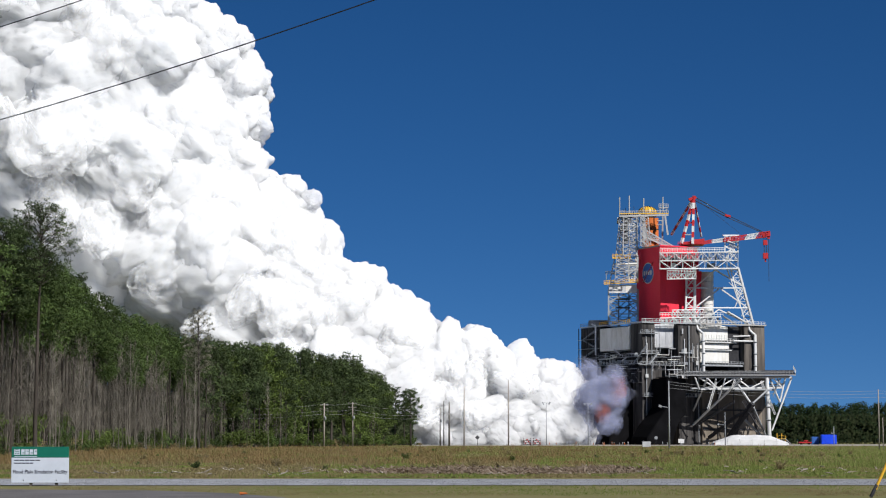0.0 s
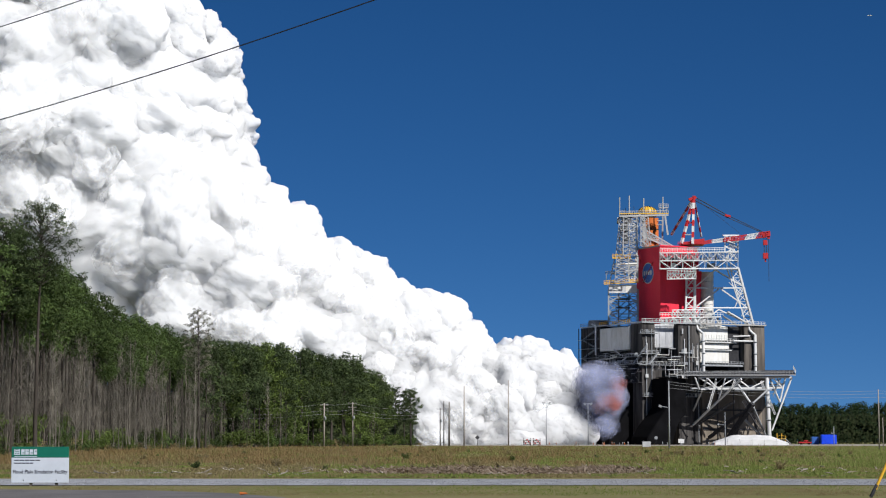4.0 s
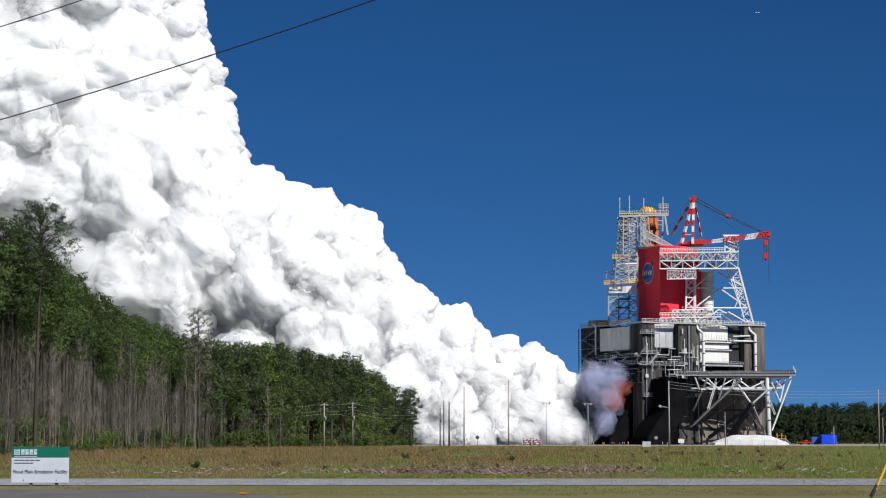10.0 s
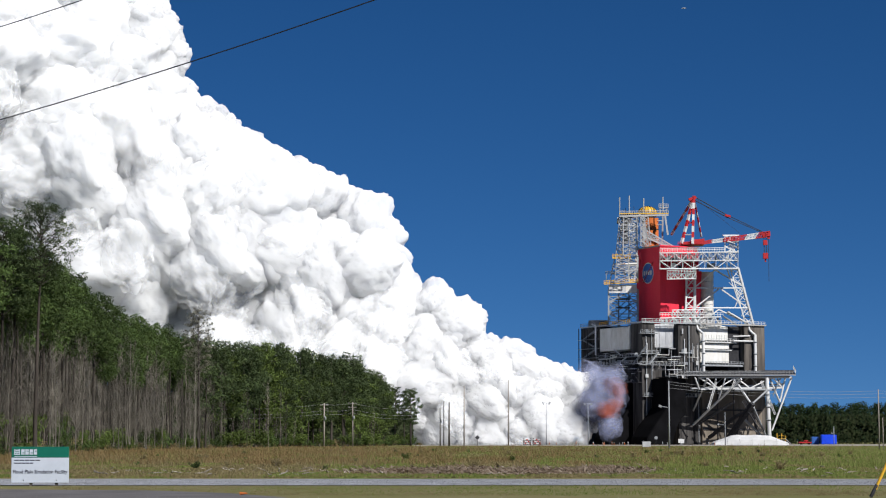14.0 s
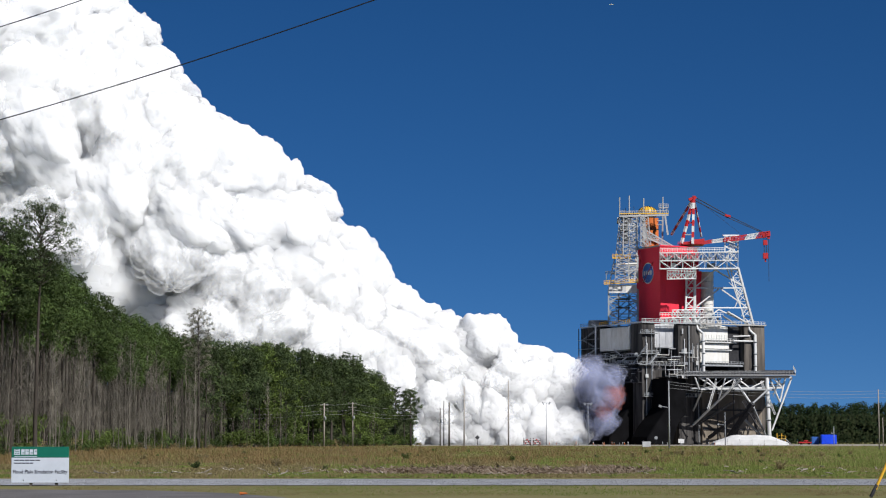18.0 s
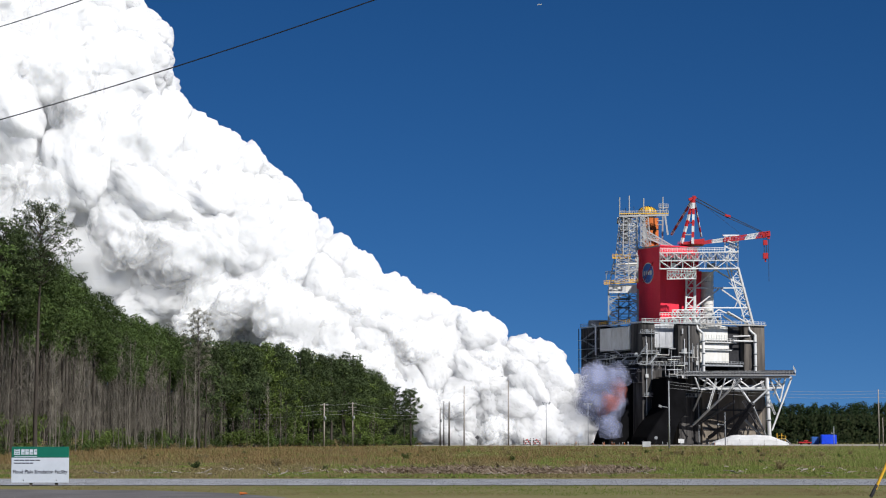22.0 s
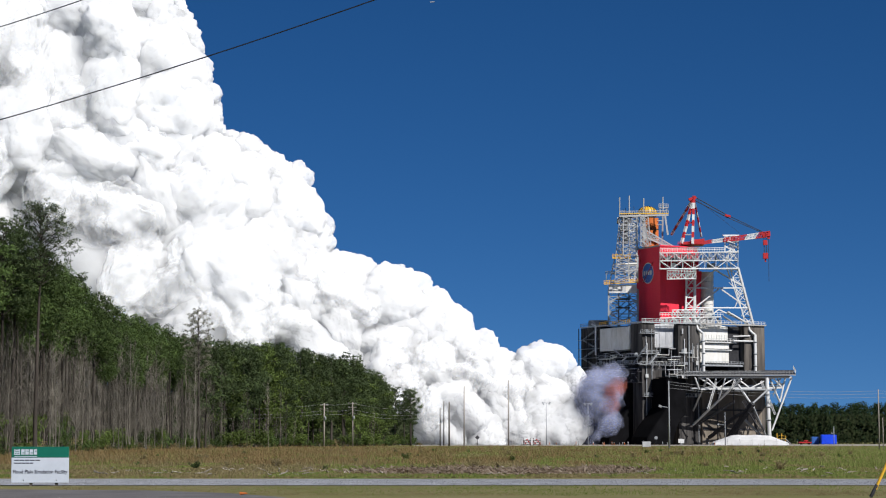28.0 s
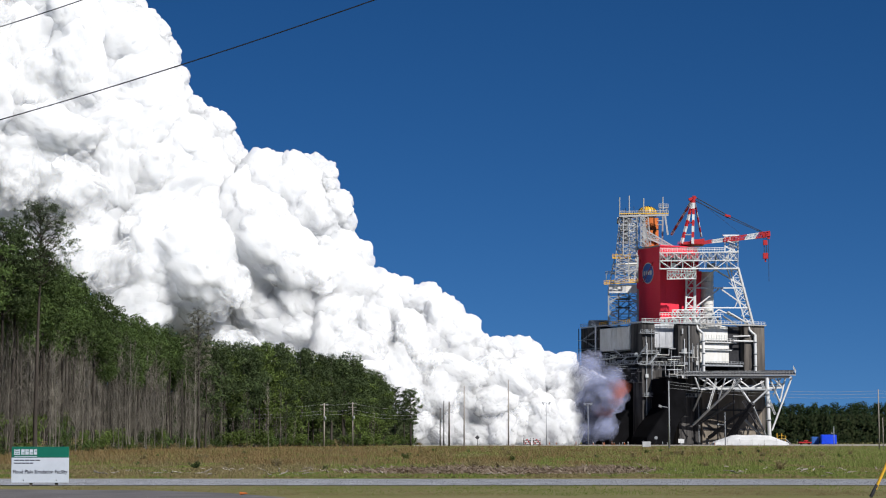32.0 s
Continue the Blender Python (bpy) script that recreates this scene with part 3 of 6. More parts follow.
def build_service_tower():
    """White lattice tower beside the enclosure, greyed for shade, with a deck, masts and the rocket's top inside."""
    th = empty_thing("service_tower", STAND, "pale grey steel lattice service tower with yellow-railed decks", "steel tower")
    # lower shaft; its shade is put into the grey and dark paint
    for dy in (2, 18):
        lattice(th, Q(1077, 578, dy), Q(1077, 512, dy), Q(1129, 578, dy), Q(1129, 512, dy), 3, 0.5, M_GREY)
        lattice(th, Q(1077, 578, dy), Q(1077, 512, dy), Q(1095, 578, dy), Q(1095, 512, dy), 5, 0.35, M_GREY, "x")
        lattice(th, Q(1113, 578, dy), Q(1113, 512, dy), Q(1129, 578, dy), Q(1129, 512, dy), 5, 0.35, M_GREY, "x")
        lattice(th, Q(1095, 578, dy), Q(1095, 512, dy), Q(1113, 578, dy), Q(1113, 512, dy), 4, 0.35, M_DARK, "z")
    for i in range(3):
        lattice(th, Q(1077, 578 - 22 * i, 2), Q(1077, 578 - 22 * i, 18), Q(1077, 556 - 22 * i, 2), Q(1077, 556 - 22 * i, 18), 2, 0.4, M_DARK)
    for y in (545, 530):
        bar("walkway", th, Q(1090, y, 1), Q(1115, y, 1), 1.6, M_DARK, h=0.5)
    # clad belt and yellow deck
    for i, x in enumerate((1077, 1087, 1097, 1107, 1117)):
        bar("belt_panel", th, Q(x + 5, 519, 1 + i * 0.01), Q(x + 5, 504, 1 + i * 0.01), 2.35, M_PANEL_W if i % 2 else M_PANEL, h=0.3)
    bar("deck_edge", th, (-35.8, 0.0, 67.7), (-21.5, 0.0, 68.5), 0.35, M_YELLOW)
    railing(th, (-35.8, 0.0, 67.7), (-21.5, 0.0, 68.5), M_YELLOW, 18, 1.4, 0.2)
    railing(th, (-34.8, 4.0, 72.1), (-30.4, 4.0, 72.1), M_GREY, 6, 1.4, 0.2)
    bar("deck_post", th, (-34.7, 2.0, 67.9), (-34.7, 2.0, 72.5), 0.3, M_GREY)
    # upper shaft, stepping in towards the top
    for dy in (2, 16):
        lattice(th, Q(1079, 500, dy), Q(1089, 452, dy), Q(1129, 500, dy), Q(1129, 452, dy), 3, 0.35, M_PALE if dy == 2 else M_GREY)
        lattice(th, Q(1090, 452, dy), Q(1097, 384, dy), Q(1101, 452, dy), Q(1103, 384, dy), 6, 0.32, M_PALE, "x")
        lattice(th, Q(1114, 500, dy), Q(1114, 380, dy), Q(1128, 500, dy), Q(1127, 380, dy), 12, 0.34, M_WHITE, "x")
        lattice(th, Q(1128, 440, dy), Q(1128, 380, dy), Q(1140, 440, dy), Q(1137, 380, dy), 5, 0.34, M_PALE, "x")
        lattice(th, Q(1102, 452, dy), Q(1104, 384, dy), Q(1114, 452, dy), Q(1114, 384, dy), 5, 0.28, M_GREY, "z")
    bar("pipe", th, (-30.3, 0.0, 76.1), (-21.9, 0.0, 76.4), 0.9, M_PANEL_W, "tube")
    bar("pipe", th, (-28.4, 0.0, 73.3), (-21.4, 0.0, 73.7), 0.5, M_PANEL, "tube")
    bar("cladding_panel", th, (-25.8, 10.0, 85.7), (-25.7, 10.0, 97.0), 2.3, M_GREY, h=1.0)
    bar("deck_edge", th, (-32.2, 0.0, 78.8), (-24.5, 0.0, 78.8), 0.4, M_YELLOW, h=0.5)
    railing(th, (-32.2, 0.0, 79.0), (-24.5, 0.0, 79.0), M_YELLOW, 12, 1.4, 0.2)
    bar("deck_edge", th, (-32.4, 0.0, 74.2), (-21.7, 0.0, 74.2), 0.5, M_GREY)
    railing(th, (-32.4, 0.0, 74.5), (-21.7, 0.0, 74.5), M_GREY, 12, 1.4, 0.18)
    bar("strut", th, (-21.4, 0.0, 75.2), (-25.5, 0.0, 71.6), 0.5, M_PALE)
    bar("strut", th, (-21.2, 2.0, 74.9), (-23.9, 2.0, 68.6), 0.6, M_PALE)
    for dy in (-2, 9):
        lattice(th, Q(1103, 452, dy), Q(1104, 384, dy), Q(1127, 452, dy), Q(1127, 384, dy), 9, 0.26, M_PALE, "x")
        lattice(th, Q(1088, 500, dy), Q(1092, 452, dy), Q(1112, 500, dy), Q(1112, 452, dy), 5, 0.28, M_PALE, "x")
        lattice(th, Q(1140, 434, dy), Q(1140, 384, dy), Q(1152, 434, dy), Q(1147, 384, dy), 5, 0.28, M_PALE, "x")
    for y in (396, 408, 420, 432, 444, 464, 484):
        bar("landing", th, Q(1094, y, 4), Q(1128, y, 4), 1.6, M_GREY, h=0.18)
        railing(th, Q(1094, y, 0), Q(1128, y, 0), M_PALE, 8, 1.2, 0.12)
    # top deck
    for dy in (0, 16):
        bar("deck_beam", th, Q(1096, 383, dy), Q(1183, 381, dy), 0.6, M_PALE, h=0.7)
        bar("deck_beam", th, Q(1096, 378.5, dy), Q(1183, 378, dy), 0.3, M_YELLOW)
        railing(th, Q(1096, 381, dy), Q(1183, 379, dy), M_PALE, 26, 1.6, 0.18)
    bar("deck_plate", th, (-28.2, 8.0, 97.7), (-20.7, 8.0, 97.7), 15, M_GREY, h=0.3)
    for x, top in ((1096.5, 349), (1113.5, 346.5), (1139, 351), (1173, 349)):
        bar("mast", th, Q(x, 382, 1), Q(x, top, 1), 0.55, M_PALE, "tube")
    for x, top in ((1107, 368), (1103, 371), (1122, 366), (1131, 370)):
        bar("antenna", th, Q(x, 382, 3), Q(x, top, 3), 0.22, M_DARK, "tube")
    bar("crossarm", th, (-28.3, 1.0, 98.9), (-26.4, 1.0, 98.9), 0.3, M_PALE)
    # small upper platform at the far side
    bar("deck_beam", th, (-11.5, 8.0, 101.1), (-7.4, 8.0, 101.1), 1.0, M_PALE, h=0.5)
    railing(th, (-11.5, 8.0, 101.4), (-7.4, 8.0, 101.4), M_PALE, 6, 1.4, 0.2)
    for x in (1168, 1180):
        bar("post", th, Q(x, 382, 8), Q(x, 367, 8), 0.4, M_PALE)
    # right legs of the top deck
    bar("leg", th, (-9.7, 0.0, 96.6), (-8.6, 0.0, 88.6), 0.75, M_PALE)
    bar("leg", th, (-9.0, 16.0, 98.3), (-9.3, 16.0, 85.3), 0.7, M_PALE)
    bar("tie", th, (-16.6, 6.0, 95.6), (-9.8, 6.0, 95.3), 0.35, M_PALE)
    bar("tie", th, (-16.6, 6.0, 93.9), (-9.8, 6.0, 93.6), 0.35, M_PALE)
    # sloping access truss down to the enclosure's roof
    lattice(th, (-19.3, -2.0, 91.1), (-6.5, -2.0, 83.6), (-19.8, -2.0, 88.2), (-9.3, -2.0, 83.4), 9, 0.4, M_PALE, "x")
    lattice(th, (-18.7, 4.0, 91.7), (-5.8, 4.0, 84.2), (-19.2, 4.0, 88.8), (-8.7, 4.0, 84.0), 9, 0.3, M_GREY, "z")
    lattice(th, (-20.5, -4.0, 83.5), (-20.4, -4.0, 95.9), (-17.2, -4.0, 83.5), (-19.0, -4.0, 95.9), 5, 0.32, M_PALE, "x")
    rng = random.Random(11)
    for i in range(26):  # landings, boxes and cable runs inside the lattice
        y = rng.choice((392, 404, 416, 428, 440, 462, 488))
        x0 = rng.uniform(0, 1)
        p = lerp((-29.1, 6.0, 93.1), (-20.9, 6.0, 93.1), x0)
        z = (-27.7, 6.0, 93.1)[2] + (400 - y) * 0.2386
        bar("equipment_box", th, (p[0], p[1] + rng.uniform(-4, 6), z), (p[0], p[1] + 2, z + rng.uniform(0.8, 2.2)), rng.uniform(0.4, 1.2), rng.choice((M_PALE, M_GREY, M_PANEL, M_DARK)))
    return th


def build_rocket():
    th = empty_thing("rocket_stage", STAND, "orange foam-covered rocket stage under a yellow ribbed dome", "rocket")
    cx, cy, _ = (-15.2, 8.0, 93.3)
    bm = bmesh.new()
    cyl(bm, (cx, cy, 50), (cx, cy, 96.5), 3.5, seg=32)
    part("tank", bm, M_ORANGE, th, smooth=True)
    x2 = cx - 1.2
    bm = bmesh.new()
    bmesh.ops.create_uvsphere(bm, u_segments=32, v_segments=12, radius=1.0)
    bmesh.ops.transform(bm, matrix=Matrix.Translation((x2, cy, 99.0)) @ Matrix.Diagonal((4.1, 4.1, 2.7, 1)), verts=bm.verts)
    bmesh.ops.bisect_plane(bm, geom=bm.verts[:] + bm.edges[:] + bm.faces[:], plane_co=(0, 0, 98.9), plane_no=(0, 0, -1), clear_outer=True)
    dome = part("dome", bm, M_YELLOW, th, "yellow ribbed dome", smooth=True)
    for i in range(16):
        a = 2 * math.pi * i / 16
        prev = None
        for k in range(5):
            e = k * math.pi / 2 / 4.4
            p = (x2 + 4.15 * math.cos(a) * math.cos(e), cy + 4.15 * math.sin(a) * math.cos(e), 99.0 + 2.75 * math.sin(e))
            if prev:
                bar("rib", dome, prev, p, 0.18, M_DARK)
            prev = p
    bm = bmesh.new()
    cyl(bm, (x2, cy, 97.2), (x2, cy, 99.0), 4.1, seg=32)
    part("collar", bm, mat("brown_collar", (0.2, 0.1, 0.03), 0.6, bump=0), th)
    for z in (88, 91.5):
        bm = bmesh.new()
        cyl(bm, (cx, cy, z), (cx, cy, z + 0.3), 3.58, seg=32)
        part("band", bm, M_DARK, th)
    return th


def R(u, v, back):
    """The same, along the sunny edge of the stand's roof."""
    return Q(u, v, 0.4 * (back + 22) - 11 + 0.1 * (u - 1168))


def B(u, v, back):
    """The same, for the bridge, set out before the enclosure so that it shades the red front."""
    return Q(u, v, back - 2 + 0.1 * (u - 1168))


def build_support_tower():
    """White open steel tower on the sunny side, with its trussed bridge."""
    th = empty_thing("support_tower", STAND, "bright white open steel support tower with large cross braces", "steel tower")
    # trussed bridge deck, front and back planes
    for dy, w in ((-22, 0.36), (-15, 0.26), (-8, 0.32)):
        lattice(th, B(1168, 448, dy), B(1306, 446, dy), B(1168, 462, dy), B(1306, 461, dy), 11 if dy == -22 else 8, w, M_WHITE, "z" if dy == -15 else "w")
        lattice(th, B(1168, 462, dy), B(1306, 461, dy), B(1168, 476, dy), B(1306, 475, dy), 7 if dy == -22 else 10, w, M_WHITE, "w")
        railing(th, B(1168, 446, dy), B(1282, 445, dy), M_WHITE, 26, 1.5, 0.2)
    for x in (1168, 1200, 1228, 1262, 1306):
        bar("cross_beam", th, B(x, 462, -22), B(x, 462, -8), 0.5, M_WHITE)
        bar("cross_beam", th, B(x, 476, -22), B(x, 476, -8), 0.5, M_WHITE)
        bar("cross_beam", th, B(x, 447, -22), B(x, 447, -8), 0.5, M_WHITE)
    # the two upper plates are added to shade the red enclosure
    for y, x1 in ((476.5, 1305), (462, 1305), (447.5, 1282)):
        bm = bmesh.new()
        corners = (B(1169, y, -22), B(x1, y, -22), B(x1, y, -8), B(1169, y, -8))
        lo, hi = [bm.verts.new((p[0], p[1], p[2] - 0.2)) for p in corners], [bm.verts.new((p[0], p[1], p[2] + 0.1)) for p in corners]
        bm.faces.new(lo), bm.faces.new(hi)
        for k in range(4):
            bm.faces.new((lo[k], lo[(k + 1) % 4], hi[(k + 1) % 4], hi[k]))
        bmesh.ops.recalc_face_normals(bm, faces=bm.faces)
        part("deck_plate", bm, M_GREY, th)
    rng = random.Random(8)
    for i in range(24):  # boxes, cable trays and pipes along the bridge
        x, y = rng.uniform(1172, 1290), rng.choice((462, 476))
        p = B(x, y, rng.uniform(-19, -10))
        bar("equipment_box", th, p, (p[0], p[1], p[2] + rng.uniform(0.8, 2.4)), rng.uniform(0.5, 1.8), rng.choice((M_WHITE, M_GREY, M_PANEL, M_DARK)))
    lattice(th, B(1168, 448, -22.3), B(1306, 446, -22.3), B(1168, 462, -22.3), B(1306, 461, -22.3), 26, 0.16, M_PALE, "z", ends=False)
    # short lower walkway
    lattice(th, (-11.5, -22.7, 70.2), (1.0, -17.6, 70.9), (-11.5, -22.7, 68.1), (1.0, -17.6, 68.7), 8, 0.3, M_WHITE, "w")
    railing(th, (-11.6, -23.7, 70.1), (0.9, -18.6, 70.9), M_WHITE, 10, 1.4, 0.18)
    # small lattice tower under the boom
    for dy in (-20, -13):
        lattice(th, R(1283, 447, dy), R(1283, 418, dy), R(1306, 447, dy), R(1306, 418, dy), 3, 0.42, M_WHITE, "x")
        lattice(th, R(1292, 447, dy), R(1292, 418, dy), R(1300, 447, dy), R(1300, 418, dy), 5, 0.3, M_WHITE, "x")
        bar("cap_beam", th, R(1279, 417, dy), R(1308, 417, dy), 0.6, M_WHITE)
    for x in (1283, 1306):
        lattice(th, R(x, 447, -20), R(x, 418, -20), R(x, 447, -13), R(x, 418, -13), 3, 0.35, M_WHITE, "x")
    # legs
    for dy in (-22, -9):
        bar("leg", th, R(1230, 578, dy), R(1230, 472, dy), 0.85, M_WHITE)
        bar("leg", th, R(1334, 578, dy), R(1306, 474, dy), 0.85, M_WHITE)
        bar("leg", th, R(1316, 560, dy), R(1286, 474, dy), 0.37, M_WHITE)
        bar("tie", th, R(1230, 510, dy), R(1315, 510, dy), 0.52, M_WHITE)
        bar("tie", th, R(1230, 545, dy), R(1324, 545, dy), 0.52, M_WHITE)
        bar("brace", th, R(1232, 507, dy), R(1266, 478, dy), 0.44, M_WHITE)
        bar("brace", th, R(1266, 478, dy), R(1316, 508, dy), 0.52, M_WHITE)
        bar("brace", th, R(1232, 543, dy), R(1272, 512, dy), 0.48, M_WHITE)
        bar("brace", th, R(1276, 512, dy), R(1320, 543, dy), 0.48, M_WHITE)
        bar("brace", th, R(1234, 576, dy), R(1272, 548, dy), 0.48, M_WHITE)
        bar("brace", th, R(1272, 548, dy), R(1332, 577, dy), 0.48, M_WHITE)
        bar("brace", th, R(1290, 500, dy), R(1313, 522, dy), 0.30, M_WHITE)
        bar("brace", th, R(1300, 545, dy), R(1314, 512, dy), 0.33, M_WHITE)
        bar("brace", th, R(1312, 560, dy), R(1322, 545, dy), 0.30, M_WHITE)
        lattice(th, R(1212, 578, dy), R(1216, 476, dy), R(1228, 578, dy), R(1229, 476, dy), 6, 0.5, M_WHITE, "z")
    for k in range(7):  # thin secondary bracing
        y0, y1 = 478 + 14 * k, 492 + 14 * k
        xr0, xr1 = 1307 + (y0 - 474) * 0.27, 1307 + (y1 - 474) * 0.27
        lattice(th, R(xr0 - 15, y0, -22), R(xr1 - 15, y1, -22), R(xr0, y0, -22), R(xr1, y1, -22), 1, 0.3, M_WHITE, "x")
        bar("brace", th, R(1214, y0, -21), R(1230, y1, -21), 0.28, M_WHITE)
    for y in (510, 545):
        for x in (1230, 1318):
            bar("tie", th, R(x, y, -22), R(x, y, -9), 0.37, M_WHITE)
    lattice(th, (28.1, 5.6, 50.1), (21.3, 2.8, 75.0), (29.0, 10.8, 50.4), (22.1, 8.0, 75.4), 4, 0.4, M_WHITE, "x")
    lattice(th, (-2.0, -5.6, 50.0), (-1.7, -5.6, 72.8), (-1.5, -1.2, 50.2), (-1.2, -1.2, 73.1), 4, 0.4, M_WHITE, "x")
    # clad inner shaft, partly seen between the legs
    bar("shaft_panel", th, (7.9, 2.5, 50.1), (8.1, 2.5, 72.9), 5.6, M_PANEL_W, "tube")
    for k in range(8):
        bar("shaft_band", th, R(1251, 560 - 10 * k, -9), R(1251, 559.3 - 10 * k, -9), 5.75, M_PANEL, "tube")
    bar("shaft_stripe", th, (4.1, 1.0, 57.7), (4.9, 1.2, 73.3), 1.6, M_RED, h=0.4)
    bar("shaft_panel", th, (0.4, 0.3, 50.0), (0.7, 0.3, 73.3), 3.4, M_PANEL_W, h=1)
    # crowded steelwork at the foot
    for dy in (-24, -17):
        lattice(th, R(1168, 563, dy), R(1276, 561, dy), R(1168, 577, dy), R(1276, 577, dy), 9, 0.36, M_WHITE, "w")
        lattice(th, R(1190, 549, dy), R(1246, 548, dy), R(1190, 563, dy), R(1246, 562, dy), 6, 0.32, M_WHITE, "x")
    railing(th, (-13.6, -12.2, 53.4), (14.3, -1.0, 54.0), M_WHITE, 22, 1.5, 0.18)
    bar("stair", th, (16.4, 0.2, 56.0), (27.0, 4.4, 50.3), 1.2, M_WHITE, h=0.5)
    bar("stair", th, (14.3, -1.4, 54.0), (20.9, 1.2, 50.1), 1.2, M_GREY, h=0.4)
    rng = random.Random(3)
    for i in range(30):
        p = lerp((-12.9, -10.0, 49.4), (13.5, 0.6, 50.0), rng.random())
        bar("equipment_box", th, p, (p[0], p[1], p[2] + rng.uniform(1, 4)), rng.uniform(0.4, 1.8), rng.choice((M_WHITE, M_WHITE, M_GREY, M_PANEL)))
    return th


def build_crane():
    th = empty_thing("derrick_crane", STAND, "red and white derrick crane on top of the stand", "crane")
    apex = (3.1, 4.0, 105.1)
    # striped A-frame legs
    for foot, w in (((-3.1, -2.0, 84.6), 1.0), ((1.4, -4.0, 84.4), 1.0), ((-5.8, 12.0, 89.9), 0.8), ((7.1, 12.0, 88.9), 0.6)):
        n = 8
        for i in range(n):
            bar("leg_section", th, lerp(apex, foot, i / n), lerp(apex, foot, (i + 1) / n), w, M_CRANE if i % 2 == 0 else M_WHITE)
    for t in (0.3, 0.55, 0.8):
        bar("leg_tie", th, lerp(apex, (-3.1, -2.0, 84.6), t), lerp(apex, (1.4, -4.0, 84.4), t), 0.45, M_WHITE if t != 0.55 else M_CRANE)
    bar("head_sheave", th, (0.9, 4.0, 104.1), (4.1, 4.0, 105.3), 1.1, M_CRANE)
    bar("head_sheave", th, (3.1, 4.0, 105.8), (3.0, 4.0, 103.5), 1.2, M_CRANE)
    bar("turntable", th, (-3.4, 2.0, 84.7), (6.7, 2.0, 85.0), 8, M_CRANE, h=1.2)
    bar("winch_house", th, (1.4, 4.0, 85.6), (7.2, 4.0, 86.1), 4, M_CRANE, h=2.4)
    railing(th, (-4.7, -3.0, 84.0), (6.8, -3.0, 84.3), M_CRANE, 10, 1.3, 0.2)
    # boom
    a0, a1 = (5.4, 1.0, 85.8), (34.7, 1.0, 90.2)
    c0, c1 = (5.4, 1.0, 84.9), (33.3, 1.0, 87.8)
    secs = 6
    for i in range(secs):
        material = M_WHITE if i in (1, 4) else M_CRANE
        for off in (-1.2, 1.2):
            o = Vector((0, off, 0))
            lattice(th, tuple(Vector(lerp(a0, a1, i / secs)) + o), tuple(Vector(lerp(a0, a1, (i + 1) / secs)) + o),
                    tuple(Vector(lerp(c0, c1, i / secs)) + o), tuple(Vector(lerp(c0, c1, (i + 1) / secs)) + o), 3, 0.26, material, "x", 1.4)
    bar("boom_head", th, (31.4, 1.0, 89.0), (34.9, 1.0, 89.2), 2.0, M_CRANE, h=2.0)
    bar("boom_head", th, (34.0, 1.0, 88.8), (34.4, 1.0, 87.0), 1.1, M_CRANE)
    # pendants and hoist
    for dz in (0, 1.4):
        p, q, r = (3.5, 4.0, 105.3), (17.0, 2.0, 97.3), (31.9, 1.0, 90.0)
        bar("pendant_cable", th, (p[0], p[1], p[2] - dz), (q[0], q[1], q[2] - dz * 0.7), 0.38, M_DARK, "tube")
        bar("pendant_cable", th, (q[0], q[1], q[2] - dz * 0.7), (r[0], r[1], r[2] - dz * 0.3), 0.3, M_DARK, "tube")
    bar("sheave_block", th, (16.0, 2.0, 97.3), (18.4, 2.0, 96.7), 0.9, M_CRANE)
    bar("hoist_cable", th, (32.3, 1.0, 87.3), (32.4, 1.0, 80.5), 0.3, M_DARK, "tube")
    bar("hoist_cable", th, (33.3, 1.0, 87.3), (33.2, 1.0, 80.5), 0.3, M_DARK, "tube")
    bar("hoist_cable", th, (34.2, 1.0, 86.8), (34.2, 1.0, 69.0), 0.2, M_DARK, "tube")
    bar("hook_block", th, (32.8, 1.0, 86.5), (32.8, 1.0, 84.4), 1.7, M_CRANE)
    bar("hook_block", th, (32.8, 1.0, 81.0), (32.8, 1.0, 78.6), 2.0, M_CRANE)
    bar("hook", th, (32.8, 1.0, 78.9), (32.8, 1.0, 77.2), 0.6, M_CRANE)
    bar("back_stay", th, (3.3, 4.0, 105.1), (21.8, 1.0, 89.7), 0.12, M_DARK, "tube")
    return th


stand = build_base()
chute(stand, 0, 0, "soot-black curved flame bucket")
chute(stand, -6, 20, "soot-black curved flame bucket")
build_platform()
build_enclosure()
build_service_tower()
build_rocket()
build_support_tower()
build_crane()


# ---- things at the stand's foot ----
def build_tent():
    th = empty_thing("tent", STAND, "long low white canvas tent beside the test stand", "tent")
    p0, p1 = Vector((1.8, -60.0, -0.0)), Vector((30.6, -60.0, -0.0))
    bm = bmesh.new()
    n = 12
    rows = []
    for i in range(n + 1):
        t = i / n
        c = p0.lerp(p1, t)
        h = 3.9 * min(1, 0.3 + 2.6 * min(t, 1 - t)) + 0.12 * math.sin(i * 2.1)
        rows.append([bm.verts.new((c.x, c.y + dy, z)) for dy, z in ((-6, 0.06), (-5.6, h * 0.55), (-2, h), (2, h), (5.6, h * 0.55), (6, 0.06))])
    for i in range(n):
        for k in range(5):
            bm.faces.new((rows[i][k], rows[i + 1][k], rows[i + 1][k + 1], rows[i][k + 1]))
    bm.faces.new(rows[0]), bm.faces.new(rows[n])
    bmesh.ops.recalc_face_normals(bm, faces=bm.faces)
    part("canopy", bm, M_CANVAS, th)
    for i in range(0, n + 1, 2):
        c = p0.lerp(p1, i / n)
        bar("guy_rope", th, (c.x, c.y - 7.5, 0.05), (c.x, c.y - 5.6, 2.2), 0.06, M_WIRE)
    return th


